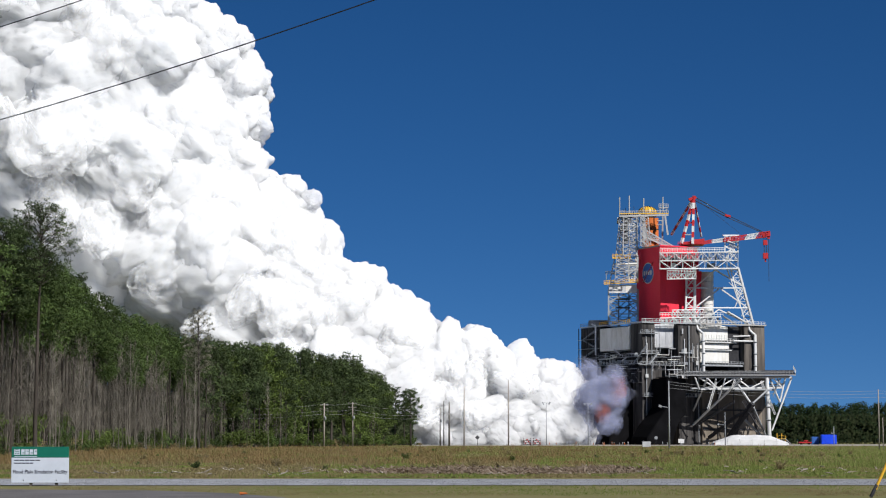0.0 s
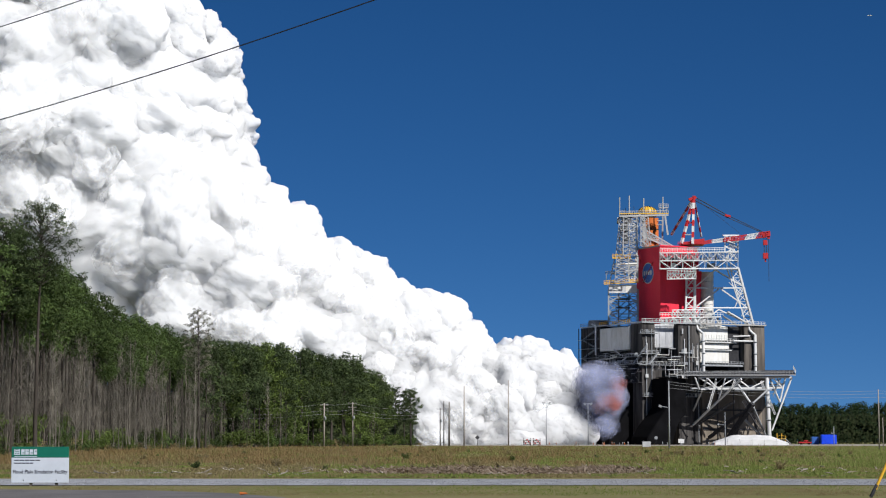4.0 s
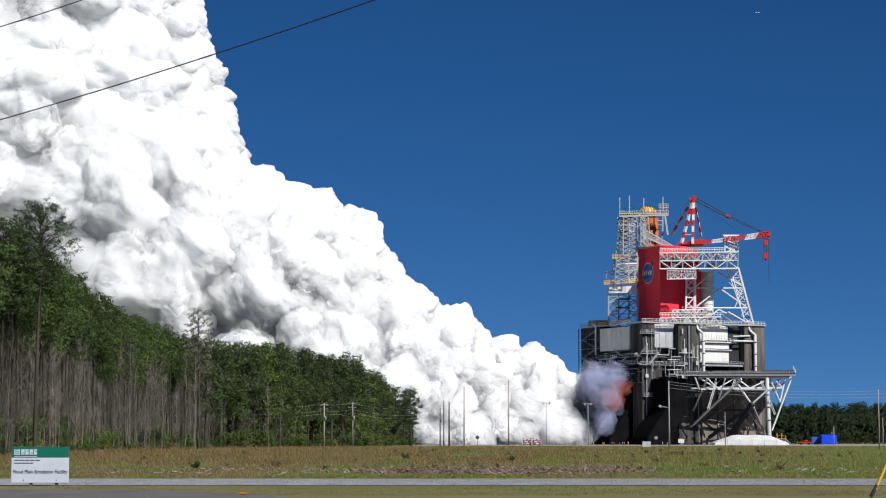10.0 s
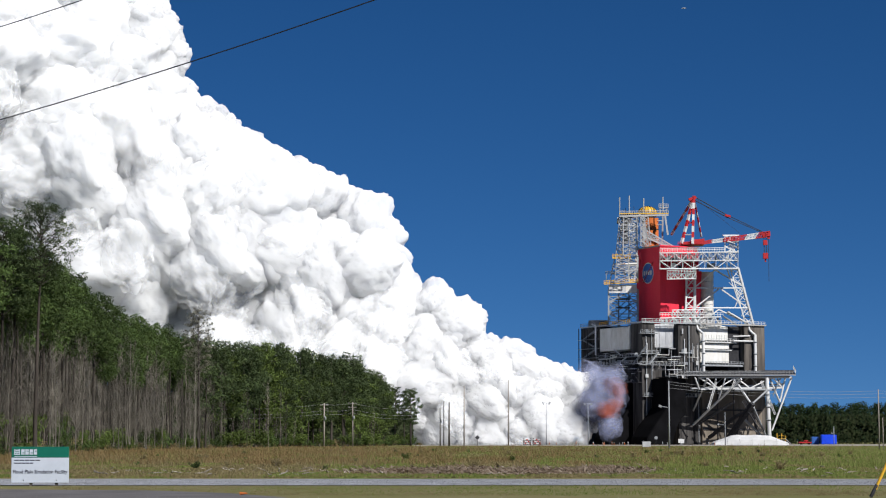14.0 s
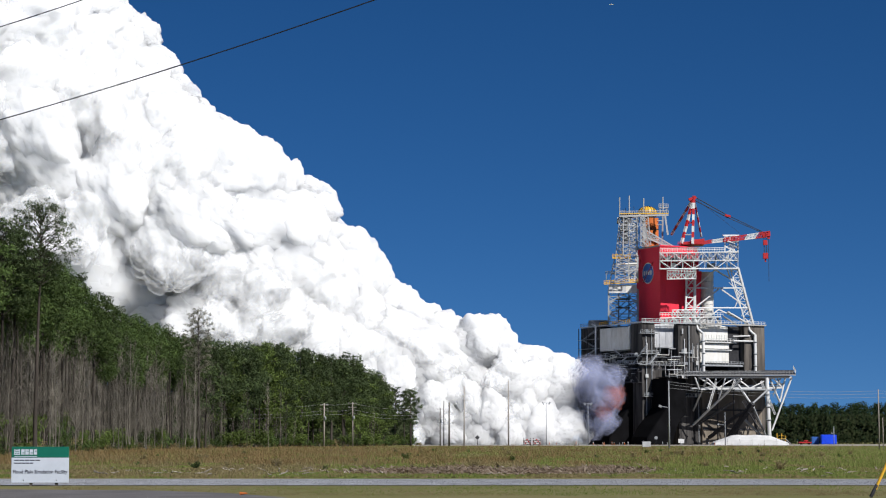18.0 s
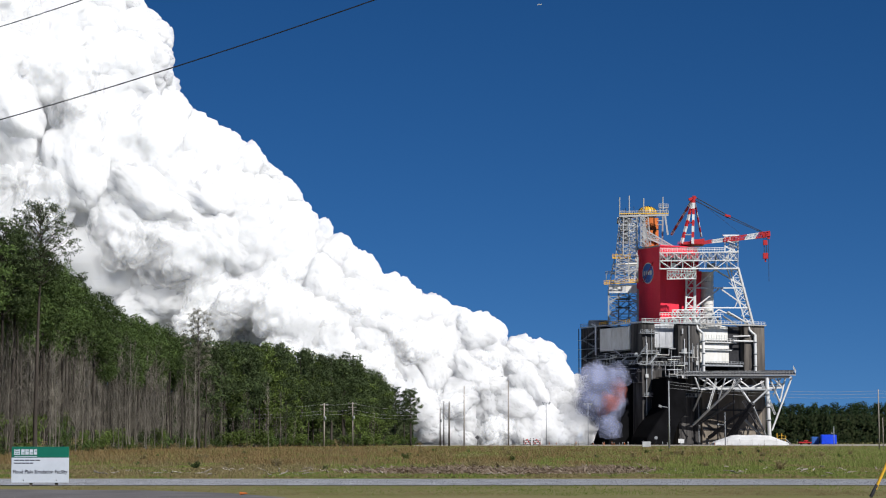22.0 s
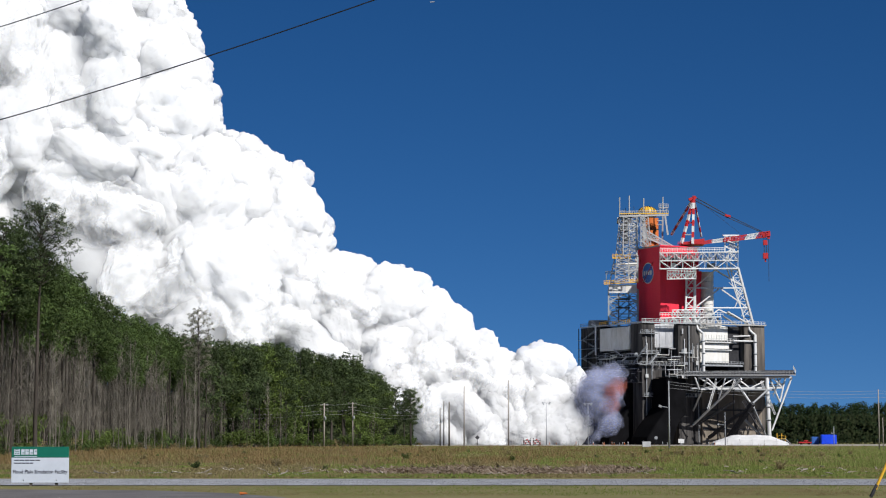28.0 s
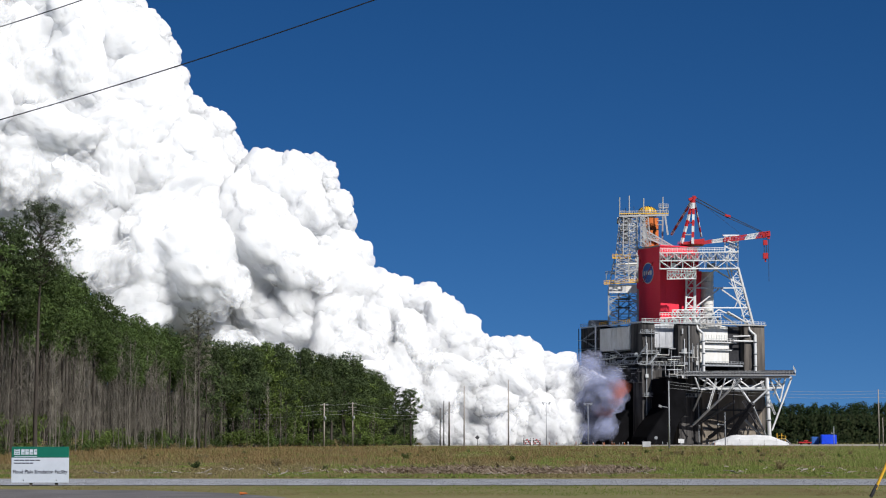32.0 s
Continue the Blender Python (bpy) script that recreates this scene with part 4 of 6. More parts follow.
def build_container():
    th = empty_thing("shipping_container", STAND, "bright blue steel container on the grass", "container")
    x, y, _ = (63.6, 30.0, 0.3)
    bm = bmesh.new()
    box(bm, x - 3.3, x + 3.3, y - 1.5, y + 1.5, 0.2, 4.3, 0.05)
    body = part("body", bm, M_BLUE, th)
    for i in range(16):
        bar("rib", body, (x - 3.15 + i * 0.42, y - 1.52, 0.3), (x - 3.15 + i * 0.42, y - 1.52, 4.2), 0.12, M_BLUE)
    for k in (-2.4, 2.4):
        bar("skid", th, (x + k, y - 1.4, 0.1), (x + k, y + 1.4, 0.1), 0.2, M_DARK)
    t2 = empty_thing("shipping_container", STAND, "dark blue steel container on the grass", "container")
    bm = bmesh.new()
    box(bm, x - 6.8, x - 3.6, y + 2, y + 5, 0.0, 3.4, 0.05)
    part("body", bm, M_NAVY, t2)
    for i in range(8):
        bar("rib", t2, (x - 6.6 + i * 0.42, y + 1.97, 0.2), (x - 6.6 + i * 0.42, y + 1.97, 3.3), 0.12, M_NAVY)


def build_gantry(at):
    th = empty_thing("access_gantry", at, "small yellow steel access gantry beside the tent", "gantry")
    for x in (-1.8, 0.2, 1.8):
        for y in (-0.8, 0.8):
            bar("post", th, (x, y, 0), (x, y, 4.9 if x < 1 else 3.8), 0.1, M_YELLOW)
    for z in (2.6, 3.8):
        for y in (-0.8, 0.8):
            bar("rail", th, (-1.8, y, z), (1.8, y, z), 0.09, M_YELLOW)
    bm = bmesh.new()
    box(bm, -1.9, 1.9, -0.9, 0.9, 2.35, 2.5)
    part("deck", bm, M_GREY, th)
    bar("stair", th, (1.9, 0, 2.4), (4.4, 0, 0.1), 0.8, M_GREY, h=0.2)
    return th


def build_truck(at):
    th = empty_thing("pickup_truck", at, "small red pickup truck parked on the grass", "truck")
    bm = bmesh.new()
    box(bm, -2.7, 2.7, -0.95, 0.95, 0.55, 1.15, 0.12)
    part("body", bm, M_CRANE, th)
    bm = bmesh.new()
    box(bm, -0.6, 1.2, -0.85, 0.85, 1.1, 1.85, 0.2)
    part("cab", bm, M_CRANE, th)
    bm = bmesh.new()
    box(bm, -0.45, 1.25, -0.87, 0.87, 1.3, 1.7, 0.1)
    part("windows", bm, M_BLACK, th)
    for x in (-1.7, 1.7):
        for y in (-0.9, 0.9):
            bm = bmesh.new()
            cyl(bm, (x, y - 0.12, 0.38), (x, y + 0.12, 0.38), 0.38, seg=16)
            part("wheel", bm, M_BLACK, th)


def build_barricade(at, group="road barricades"):
    th = empty_thing("road_barricade", at, "white and red striped road barricade", "barricade", group)
    for x in (-1.2, 1.2):
        bar("leg", th, (x, -0.5, 0), (x, 0.05, 2.6), 0.2, M_DARK)
        bar("leg", th, (x, 0.5, 0), (x, 0.05, 2.6), 0.2, M_DARK)
    for k, z in enumerate((0.75, 1.4, 2.05)):
        for i in range(5):
            bar("board_section", th, (-1.4 + i * 0.56, -0.12, z), (-0.84 + i * 0.56, -0.12, z), 0.08, M_CRANE if (i + k) % 3 == 1 else M_WHITE, h=0.42)
        # dark strip added in the gap below each board
        bar("board_back", th, (-1.4, 0.1, z - 0.32), (1.4, 0.1, z - 0.32), 0.06, M_DARK, h=0.2)
    return th


def pole(px_x, d, h, r=0.16, material=M_WOODPOLE, label="weathered wooden utility pole", arms=0, name="utility_pole"):
    th = empty_thing(name, (px_x, d, 0), label, "utility pole" if name == "utility_pole" else "street lamp", "poles across the field")
    bm = bmesh.new()
    cyl(bm, (0, 0, -0.2), (0, 0, h), r * 1.25, r * 0.8, 10)
    part("shaft", bm, material, th, smooth=True)
    for k in range(arms):
        z = h - 0.5 - 1.1 * k
        bar("crossarm", th, (-1.2, -0.1, z), (1.2, -0.1, z), 0.14, material)
        for x in (-1.1, 0.9):
            bar("insulator", th, (x, -0.1, z), (x, -0.1, z + 0.35), 0.14, M_GREY, "tube")
    if arms:
        bar("transformer", th, (0.35, -0.35, h * 0.62), (0.35, -0.35, h * 0.62 + 0.9), 0.5, M_GREY, "tube")
    return th


def wire(p, q, sag, r, material, name="power_line", label="thin overhead power line"):
    p, q = Vector(p), Vector(q)
    n = 24
    bm = bmesh.new()
    prev = None
    for i in range(n + 1):
        t = i / n
        c = p.lerp(q, t) - Vector((0, 0, sag * 4 * t * (1 - t)))
        ring = [bm.verts.new(c + Vector((0, math.cos(a) * r, math.sin(a) * r))) for a in (0.5, 2.07, 3.64, 5.21)]
        if prev:
            for k in range(4):
                bm.faces.new((prev[k], prev[(k + 1) % 4], ring[(k + 1) % 4], ring[k]))
        prev = ring
    ob = part(name, bm, material)
    return tagged(ob, label, "cable", "overhead wires")


def lamp_mast(x, d, h, double=True, arm=2.0):
    th = empty_thing("street_lamp", (x, d, 0), "tall grey metal lamp post" + (" with two lamp heads" if double else " with one bent arm"), "street lamp", "lamp posts")
    bm = bmesh.new()
    cyl(bm, (0, 0, -0.1), (0, 0, h), 0.2, 0.12, 10)
    part("post", bm, M_GREY, th, smooth=True)
    for s in ((-1, 1) if double else (-1,)):
        z = h if double else h * 0.62
        bar("arm", th, (0, 0, z - 0.2), (s * arm, 0, z + 0.1), 0.12, M_GREY, "tube")
        bar("lamp_head", th, (s * arm, 0, z - (0.7 if double else 0)), (s * (arm + 0.6), 0, z + 0.25), 0.5, M_GREY)
    return th


build_tent()
build_container()
build_gantry((145.5, 900.0, 0.0))
build_truck((156.60, 905.00, 0.78)[:2] + (0.0,))
for at in ((30.5, 760.00, 0.52), (33.9, 758.00, 0.53)):
    build_barricade((at[0], at[1], 0))
# poles: wooden ones along the wood, tall ones before the steam, lamps by the stand
pole((-32.68, 575.00, 1.75)[0], 575, 12.0, 0.2, arms=2)
pole((-25.49, 590.00, 1.75)[0], 590, 12.6, 0.2, arms=2)
pole((-0.93, 690.00, 1.75)[0], 690, 12.6, 0.18, M_DARKPOLE, "dark wooden utility pole", 1)
pole((0.28, 700.00, 1.75)[0], 700, 14.9, 0.18, M_DARKPOLE, "dark wooden utility pole")
pole((1.90, 640.00, 1.75)[0], 640, 13.6, 0.26, M_DARKPOLE, "dark wooden utility pole")
pole((7.09, 700.00, 1.75)[0], 700, 20.0, 0.22, M_WOODPOLE)
pole((21.92, 700.00, 1.75)[0], 700, 22.0, 0.22, M_WOODPOLE)
pole((87.54, 420.00, 1.75)[0], 420, 12.0, 0.12, M_WOODPOLE)
pole((100.95, 480.00, 1.75)[0], 480, 7.0, 0.1, M_WOODPOLE)
lamp_mast((39.53, 800.00, 1.75)[0], 800, 16.2, True, 0.9)
lamp_mast((55.51, 800.00, 1.75)[0], 800, 15.9, True, 0.9)
lamp_mast((46.49, 430.00, 1.75)[0], 430, 14.0, False, 1.5)
lamp_mast((105.19, 780.00, 1.75)[0], 780, 12.4, False, 2.2)
lamp_mast((160.67, 860.00, 1.75)[0], 860, 7.5, False, 0.5)
# near black cables over the wood, and the lines beyond
wire((-11.87, 48.00, 8.74), (-0.26, 40.00, 10.69), 0.12, 0.014, M_WIRE, label="thick black overhead cable")
wire((-11.92, 48.00, 10.89), (-5.34, 40.00, 10.91), 0.05, 0.012, M_WIRE, label="thick black overhead cable")
for dy in (0, 11, 17):
    wire(WP(300, 722 + dy * 0.9, 480), WP(573, 716 + dy, 575), 0.8, 0.022, M_ALU)
    wire(WP(573, 716 + dy, 575), WP(624, 714 + dy, 590), 0.3, 0.022, M_ALU)
    wire(WP(624, 714 + dy, 590), WP(779, 718 + dy, 690), 1.5, 0.022, M_ALU)
for dy in (0, 5, 11):
    wire(WP(1185, 676 + dy, 430), WP(1556, 692 + dy, 420), 0.9, 0.025, M_ALU)
    wire(WP(1556, 692 + dy, 420), WP(1800, 690 + dy, 415), 0.5, 0.025, M_ALU)


# ---- the sign ----
def lettering(text, size, at, material, parent, name="lettering", bold=0.0, fit=None):
    cu = bpy.data.curves.new(name, "FONT")
    cu.body, cu.size, cu.extrude, cu.offset = text, size, 0.004, bold
    tmp = bpy.data.objects.new(name, cu)
    scene.collection.objects.link(tmp)
    me = bpy.data.meshes.new_from_object(tmp.evaluated_get(bpy.context.evaluated_depsgraph_get()))
    bpy.data.objects.remove(tmp)
    me.materials.clear()
    me.materials.append(material)
    ob = new(name, me)
    ob.parent = parent
    w = max(v.co.x for v in me.vertices) - min(v.co.x for v in me.vertices)
    ob.matrix_local = Matrix.Translation(at) @ Matrix.Rotation(radians(90), 4, "X") @ Matrix.Diagonal(((fit / w) if fit else 1, 1, 1, 1))
    return ob


def build_sign():
    x, y, _ = (-15.38, 80.00, 0.25)
    th = empty_thing("facility_sign", (x, y, -0.055), "large white roadside sign with green header band", "sign", turn=2)
    W2, Z0, Z1, ZG = 1.09, 0.20, 1.57, 1.155
    bm = bmesh.new()
    box(bm, -W2, W2, -0.03, 0.03, Z0, ZG, 0.008)
    part("panel", bm, M_SIGN_W, th, "white panel")
    bm = bmesh.new()
    box(bm, -W2, W2, -0.034, 0.03, ZG, Z1, 0.012)
    part("header", bm, M_SIGN_G, th, "green header band")
    for px in (-0.35, 0.62):
        bar("leg", th, (px, 0.08, -0.1), (px, 0.08, 1.4), 0.1, M_DARKPOLE)
    for px in (-0.62, 0.62):
        bar("bolt", th, (px, -0.045, 0.3), (px, -0.03, 0.3), 0.04, M_DARK, "tube")
    for k in range(4):  # the emblem's initials as plain blocks
        x0 = -0.72 + 0.158 * k
        bar("emblem_block", th, (x0, -0.042, 1.37), (x0 + 0.125, -0.042, 1.37), 0.012, M_SIGN_W, h=0.2)
        bar("emblem_notch", th, (x0 + 0.045, -0.05, 1.335 + 0.07 * (k % 2)), (x0 + 0.125, -0.05, 1.335 + 0.07 * (k % 2)), 0.006, M_SIGN_G, h=0.03)
    bar("emblem_plate", th, (-0.99, -0.042, 1.37), (-0.77, -0.042, 1.37), 0.012, M_SIGN_W, h=0.22)
    for i in range(3):  # waves on the emblem as plain strokes
        bar("emblem_stroke", th, (-0.97, -0.05, 1.30 + i * 0.07), (-0.88, -0.05, 1.335 + i * 0.07), 0.008, M_SIGN_G, h=0.022)
        bar("emblem_stroke", th, (-0.88, -0.05, 1.335 + i * 0.07), (-0.79, -0.05, 1.30 + i * 0.07), 0.008, M_SIGN_G, h=0.022)
    bar("tagline_bar", th, (-0.98, -0.042, 1.2), (-0.12, -0.042, 1.2), 0.01, M_SIGN_W, h=0.022)
    for z, w in ((1.06, 1.0), (0.95, 0.74)):
        x0 = -0.98
        for k in range(5):
            bar("text_bar", th, (x0, -0.036, z), (x0 + w * 0.17, -0.036, z), 0.01, M_INK, h=0.034)
            x0 += w * 0.2
    lettering("Flood Plain Simulation Facility", 0.19, (-1.03, -0.036, 0.56), M_INK, th, bold=0.002, fit=2.06)
    return th


build_sign()


def small_signs():
    for nm, at, h, wd, material, lab in (("road_sign", (11.53, 700.00, 1.75), 3.4, 1.6, M_DARK, "dark diamond road sign seen from behind"),
                                         ("road_sign", (77.35, 760.00, 1.75), 3.4, 1.2, M_GREY, "round grey road sign on a post"),
                                         ("notice_board", (89.90, 790.00, 1.75), 2.6, 2.0, M_WHITE, "small white notice board on posts")):
        th = empty_thing(nm, (at[0], at[1], 0), lab, "sign")
        bar("post", th, (0, 0, 0), (0, 0, h - 0.4), 0.12, M_DARK)
        if nm == "notice_board":
            bar("board", th, (-1.1, -0.1, 1.6), (1.1, -0.1, 1.6), 0.08, M_WHITE, h=1.5)
        else:
            bm = bmesh.new()
            bmesh.ops.create_cone(bm, cap_ends=True, segments=4 if wd > 1.4 else 16, radius1=wd / 2, radius2=wd / 2, depth=0.06, matrix=Matrix.Translation((0, -0.1, h - 0.6)) @ Matrix.Rotation(radians(90), 4, "X"))
            part("plate", bm, material, th)
    rng = random.Random(9)
    for i in range(26):
        x = rng.uniform(36, 100)
        th = empty_thing("marker_post", (x, rng.uniform(765, 800), 0), "short orange and white marker post", "bollard", "marker posts")
        bar("post", th, (0, 0, 0), (0, 0, rng.uniform(0.9, 1.5)), 0.22, rng.choice((M_ORANGE, M_PANEL, M_GREY)), "tube")
        bar("cap", th, (0, 0, 0.9), (0, 0, 1.02), 0.26, M_WHITE, "tube")
    c = empty_thing("traffic_cone", ((-6.37, 67.00, 0.01)[0], 67, 0.02), "orange plastic lane marker lying on asphalt", "traffic cone")
    bm = bmesh.new()
    cyl(bm, (-0.1, 0, 0.05), (0.12, 0, 0.05), 0.05, 0.02, 12)
    part("body", bm, M_ORANGE, c)
    bar("foot", c, (-0.12, 0, 0.05), (-0.1, 0, 0.05), 0.1, M_ORANGE)
    # slanting yellow guy guard on a stay wire
    g = empty_thing("guy_guard", (0, 0, 0), "yellow plastic guard on a slanting stay wire", "stay wire")
    bar("wire", g, (10.45, 52.00, 0.02), (11.46, 52.00, 2.14), 0.02, M_DARK, "tube")
    bar("guard", g, (10.70, 51.90, 0.55), (11.44, 51.90, 2.14), 0.075, M_YELLOW, "tube")
    bar("clamp", g, (10.58, 51.90, 0.36), (10.74, 51.90, 0.66), 0.09, M_DARK, "tube")
    b = empty_thing("utility_cabinet", ((54.43, 560.00, 1.75)[0], 560, 0), "small grey-green utility cabinet in the grass", "cabinet")
    bm = bmesh.new()
    box(bm, -1.1, 1.1, -0.5, 0.5, 0, 1.5, 0.06)
    part("body", bm, M_PANEL, b)


small_signs()


# ---- trees ----
def limb(bm, pts, r0, r1, seg=6):
    prev = None
    for i, p in enumerate(pts):
        r = r0 + (r1 - r0) * i / (len(pts) - 1)
        ring = [bm.verts.new(p + Vector((math.cos(2 * math.pi * k / seg) * r, math.sin(2 * math.pi * k / seg) * r, 0))) for k in range(seg)]
        if prev:
            for k in range(seg):
                bm.faces.new((prev[k], prev[(k + 1) % seg], ring[(k + 1) % seg], ring[k]))
        prev = ring


def tufts(centres, size, n, rng, flat=0.5, blade=0.45):
    """Clumps of foliage: n leaves round each centre, turned outward like the skin of a cushion, built with numpy."""
    c = np.repeat(np.array([tuple(p) for p in centres]), n, axis=0)
    k = len(c)
    rs = np.random.RandomState(rng.randrange(10 ** 6))
    bulk = np.repeat(rs.uniform(0.65, 1.3, (len(centres), 1)), n, axis=0) * size
    d = rs.normal(size=(k, 3)) + np.array([0, 0, 0.25])
    d /= np.linalg.norm(d, axis=1)[:, None]
    c = c + d * bulk * rs.uniform(0.35, 1.08, (k, 1)) ** 0.7 * np.array([1, 1, flat])
    face = d + 0.5 * rs.normal(size=(k, 3))
    a = np.cross(face, rs.normal(size=(k, 3)))
    a /= np.linalg.norm(a, axis=1)[:, None]
    b = np.cross(face, a)
    b /= np.linalg.norm(b, axis=1)[:, None]
    la, lb = blade * rs.uniform(0.6, 1.4, (k, 1)), blade * 0.6 * rs.uniform(0.6, 1.4, (k, 1))
    v = np.stack([c - a * la, c + b * lb, c + a * la], axis=1).reshape(-1, 3)
    return v, np.arange(3 * k).reshape(-1, 3)


def leaf_mesh(name, v, f, material):
    me = bpy.data.meshes.new(name)
    me.from_pydata(v.tolist(), [], f.tolist())
    me.materials.append(material)
    return me


def pine(seed, h, crown_from, spread, leaves, clumps, material, thin=False, tuft=0.68, blade=0.38, label="tall pine with a bare straight trunk and dark green crown", kind="pine_tree"):
    rng = random.Random(seed)
    th = empty_thing(kind, (0, 0, -500), label, "tree", "edge of the wood")
    bm = bmesh.new()
    lean = Vector((rng.uniform(-0.4, 0.4), rng.uniform(-0.4, 0.4), 0))
    trunk = [Vector((0, 0, -0.3)) + lean * (i / 8) + Vector((rng.uniform(-0.08, 0.08), rng.uniform(-0.08, 0.08), h * 0.97 * i / 8)) for i in range(9)]
    limb(bm, trunk, 0.3 if thin else 0.24, 0.06, 6)
    tips = []
    for i in range(clumps):
        t = crown_from + (1 - crown_from) * ((i + rng.random()) / clumps)
        z = h * t
        u = (t - crown_from) / (1 - crown_from)
        reach = spread * (0.35 + 0.9 * math.sin(math.pi * min(1, 0.22 + 0.75 * u)) ** 1.2) * rng.uniform(0.5, 1.15) * (1.0 - 0.6 * u ** 3)
        a = rng.uniform(0, 2 * math.pi)
        if thin:  # an open, rounded head
            reach, a = spread * (0.2 + 0.8 * math.sin(math.pi * (0.14 + 0.8 * u))) * rng.uniform(0.55, 1.05), 2.4 * i
        base = lean * t + Vector((0, 0, z - reach * 0.3))
        tip = lean * t + Vector((math.cos(a) * reach, math.sin(a) * reach, z + reach * 0.15))
        mid = base.lerp(tip, 0.5) + Vector((0, 0, 0.12 * reach))
        limb(bm, [base, mid, tip] if thin else [base, tip], 0.07 if not thin else 0.09, 0.02, 4 if thin else 3)
        tips.append(tip)
        if thin:
            tips.append(mid.lerp(tip, 0.5) + Vector((rng.uniform(-0.5, 0.5), rng.uniform(-0.5, 0.5), rng.uniform(-0.2, 0.4))))
        elif reach > 2.2:
            tips.append(mid)
        for s in range(2 if thin else 0):
            t2 = tip + Vector((rng.uniform(-1, 1), rng.uniform(-1, 1), rng.uniform(-0.2, 0.8))) * 0.9
            limb(bm, [mid, t2], 0.035, 0.015, 3)
            tips.append(t2)
    for i in range(int(6 * crown_from)):  # dead snags on the trunk
        z = h * rng.uniform(0.35, crown_from)
        a = rng.uniform(0, 6.28)
        limb(bm, [Vector((0, 0, z)), Vector((math.cos(a) * 1.4, math.sin(a) * 1.4, z + 0.3))], 0.04, 0.015, 3)
    part("trunk", bm, M_BARK, th, smooth=True)
    v, f = tufts(tips, tuft, leaves, rng, 0.6 if thin else 0.72, blade)
    crown = new("crown", leaf_mesh("crown", v, f, material))
    crown.parent = th
    return th


def bare_tree(seed, h, label="slender leafless tree with grey bark"):
    rng = random.Random(seed)
    th = empty_thing("bare_tree", (0, 0, -500), label, "tree", "edge of the wood")
    bm = bmesh.new()
    lean = Vector((rng.uniform(-1.6, 1.6), rng.uniform(-0.8, 0.8), 0))
    trunk = [lean * (i / 7) ** 1.5 + Vector((rng.uniform(-0.16, 0.16), rng.uniform(-0.16, 0.16), -0.3 + h * i / 7)) for i in range(8)]
    limb(bm, trunk, rng.uniform(0.045, 0.075), 0.015, 5)
    part("trunk", bm, M_BARE, th, smooth=True)
    bm = bmesh.new()
    for i in range(44):
        t = rng.uniform(0.18, 1.0)
        k = min(6, int(t * 7))
        base = trunk[k].lerp(trunk[k + 1], t * 7 - k) if t < 1 else trunk[7]
        a = rng.uniform(0, 6.28)
        ln = rng.uniform(0.7, 2.6) * (1.3 - t * 0.6)
        tip = base + Vector((math.cos(a) * ln * 0.6, math.sin(a) * ln * 0.6, ln * rng.uniform(0.5, 1.0)))
        limb(bm, [base, tip], 0.022, 0.008, 3)
        for s in range(3):
            q = base.lerp(tip, rng.uniform(0.3, 1.0))
            limb(bm, [q, q + Vector((rng.uniform(-0.7, 0.7), rng.uniform(-0.7, 0.7), rng.uniform(0.2, 0.9)))], 0.015, 0.007, 3)
    tagged(part("branching", bm, M_BARE, th), kind="stuff")
    return th


def bush(seed, size, material, label, leaves=24):
    rng = random.Random(seed)
    th = empty_thing("bush", (0, 0, -500), label, "bush", "undergrowth")
    bm = bmesh.new()
    pts = []
    for i in range(14):
        a, r = rng.uniform(0, 6.28), rng.uniform(0.2, 1.0) * size
        tip = Vector((math.cos(a) * r, math.sin(a) * r, rng.uniform(0.4, 1.5) * size))
        limb(bm, [Vector((0, 0, -0.1)), tip * 0.6, tip], 0.04, 0.015, 3)
        pts += [tip, tip * 0.75]
    part("frame", bm, M_BARE, th)
    v, f = tufts(pts, 0.42 * size, leaves, rng, 0.8, 0.13 * size)
    ob = new("foliage", leaf_mesh("foliage", v, f, material))
    ob.parent = th
    return th


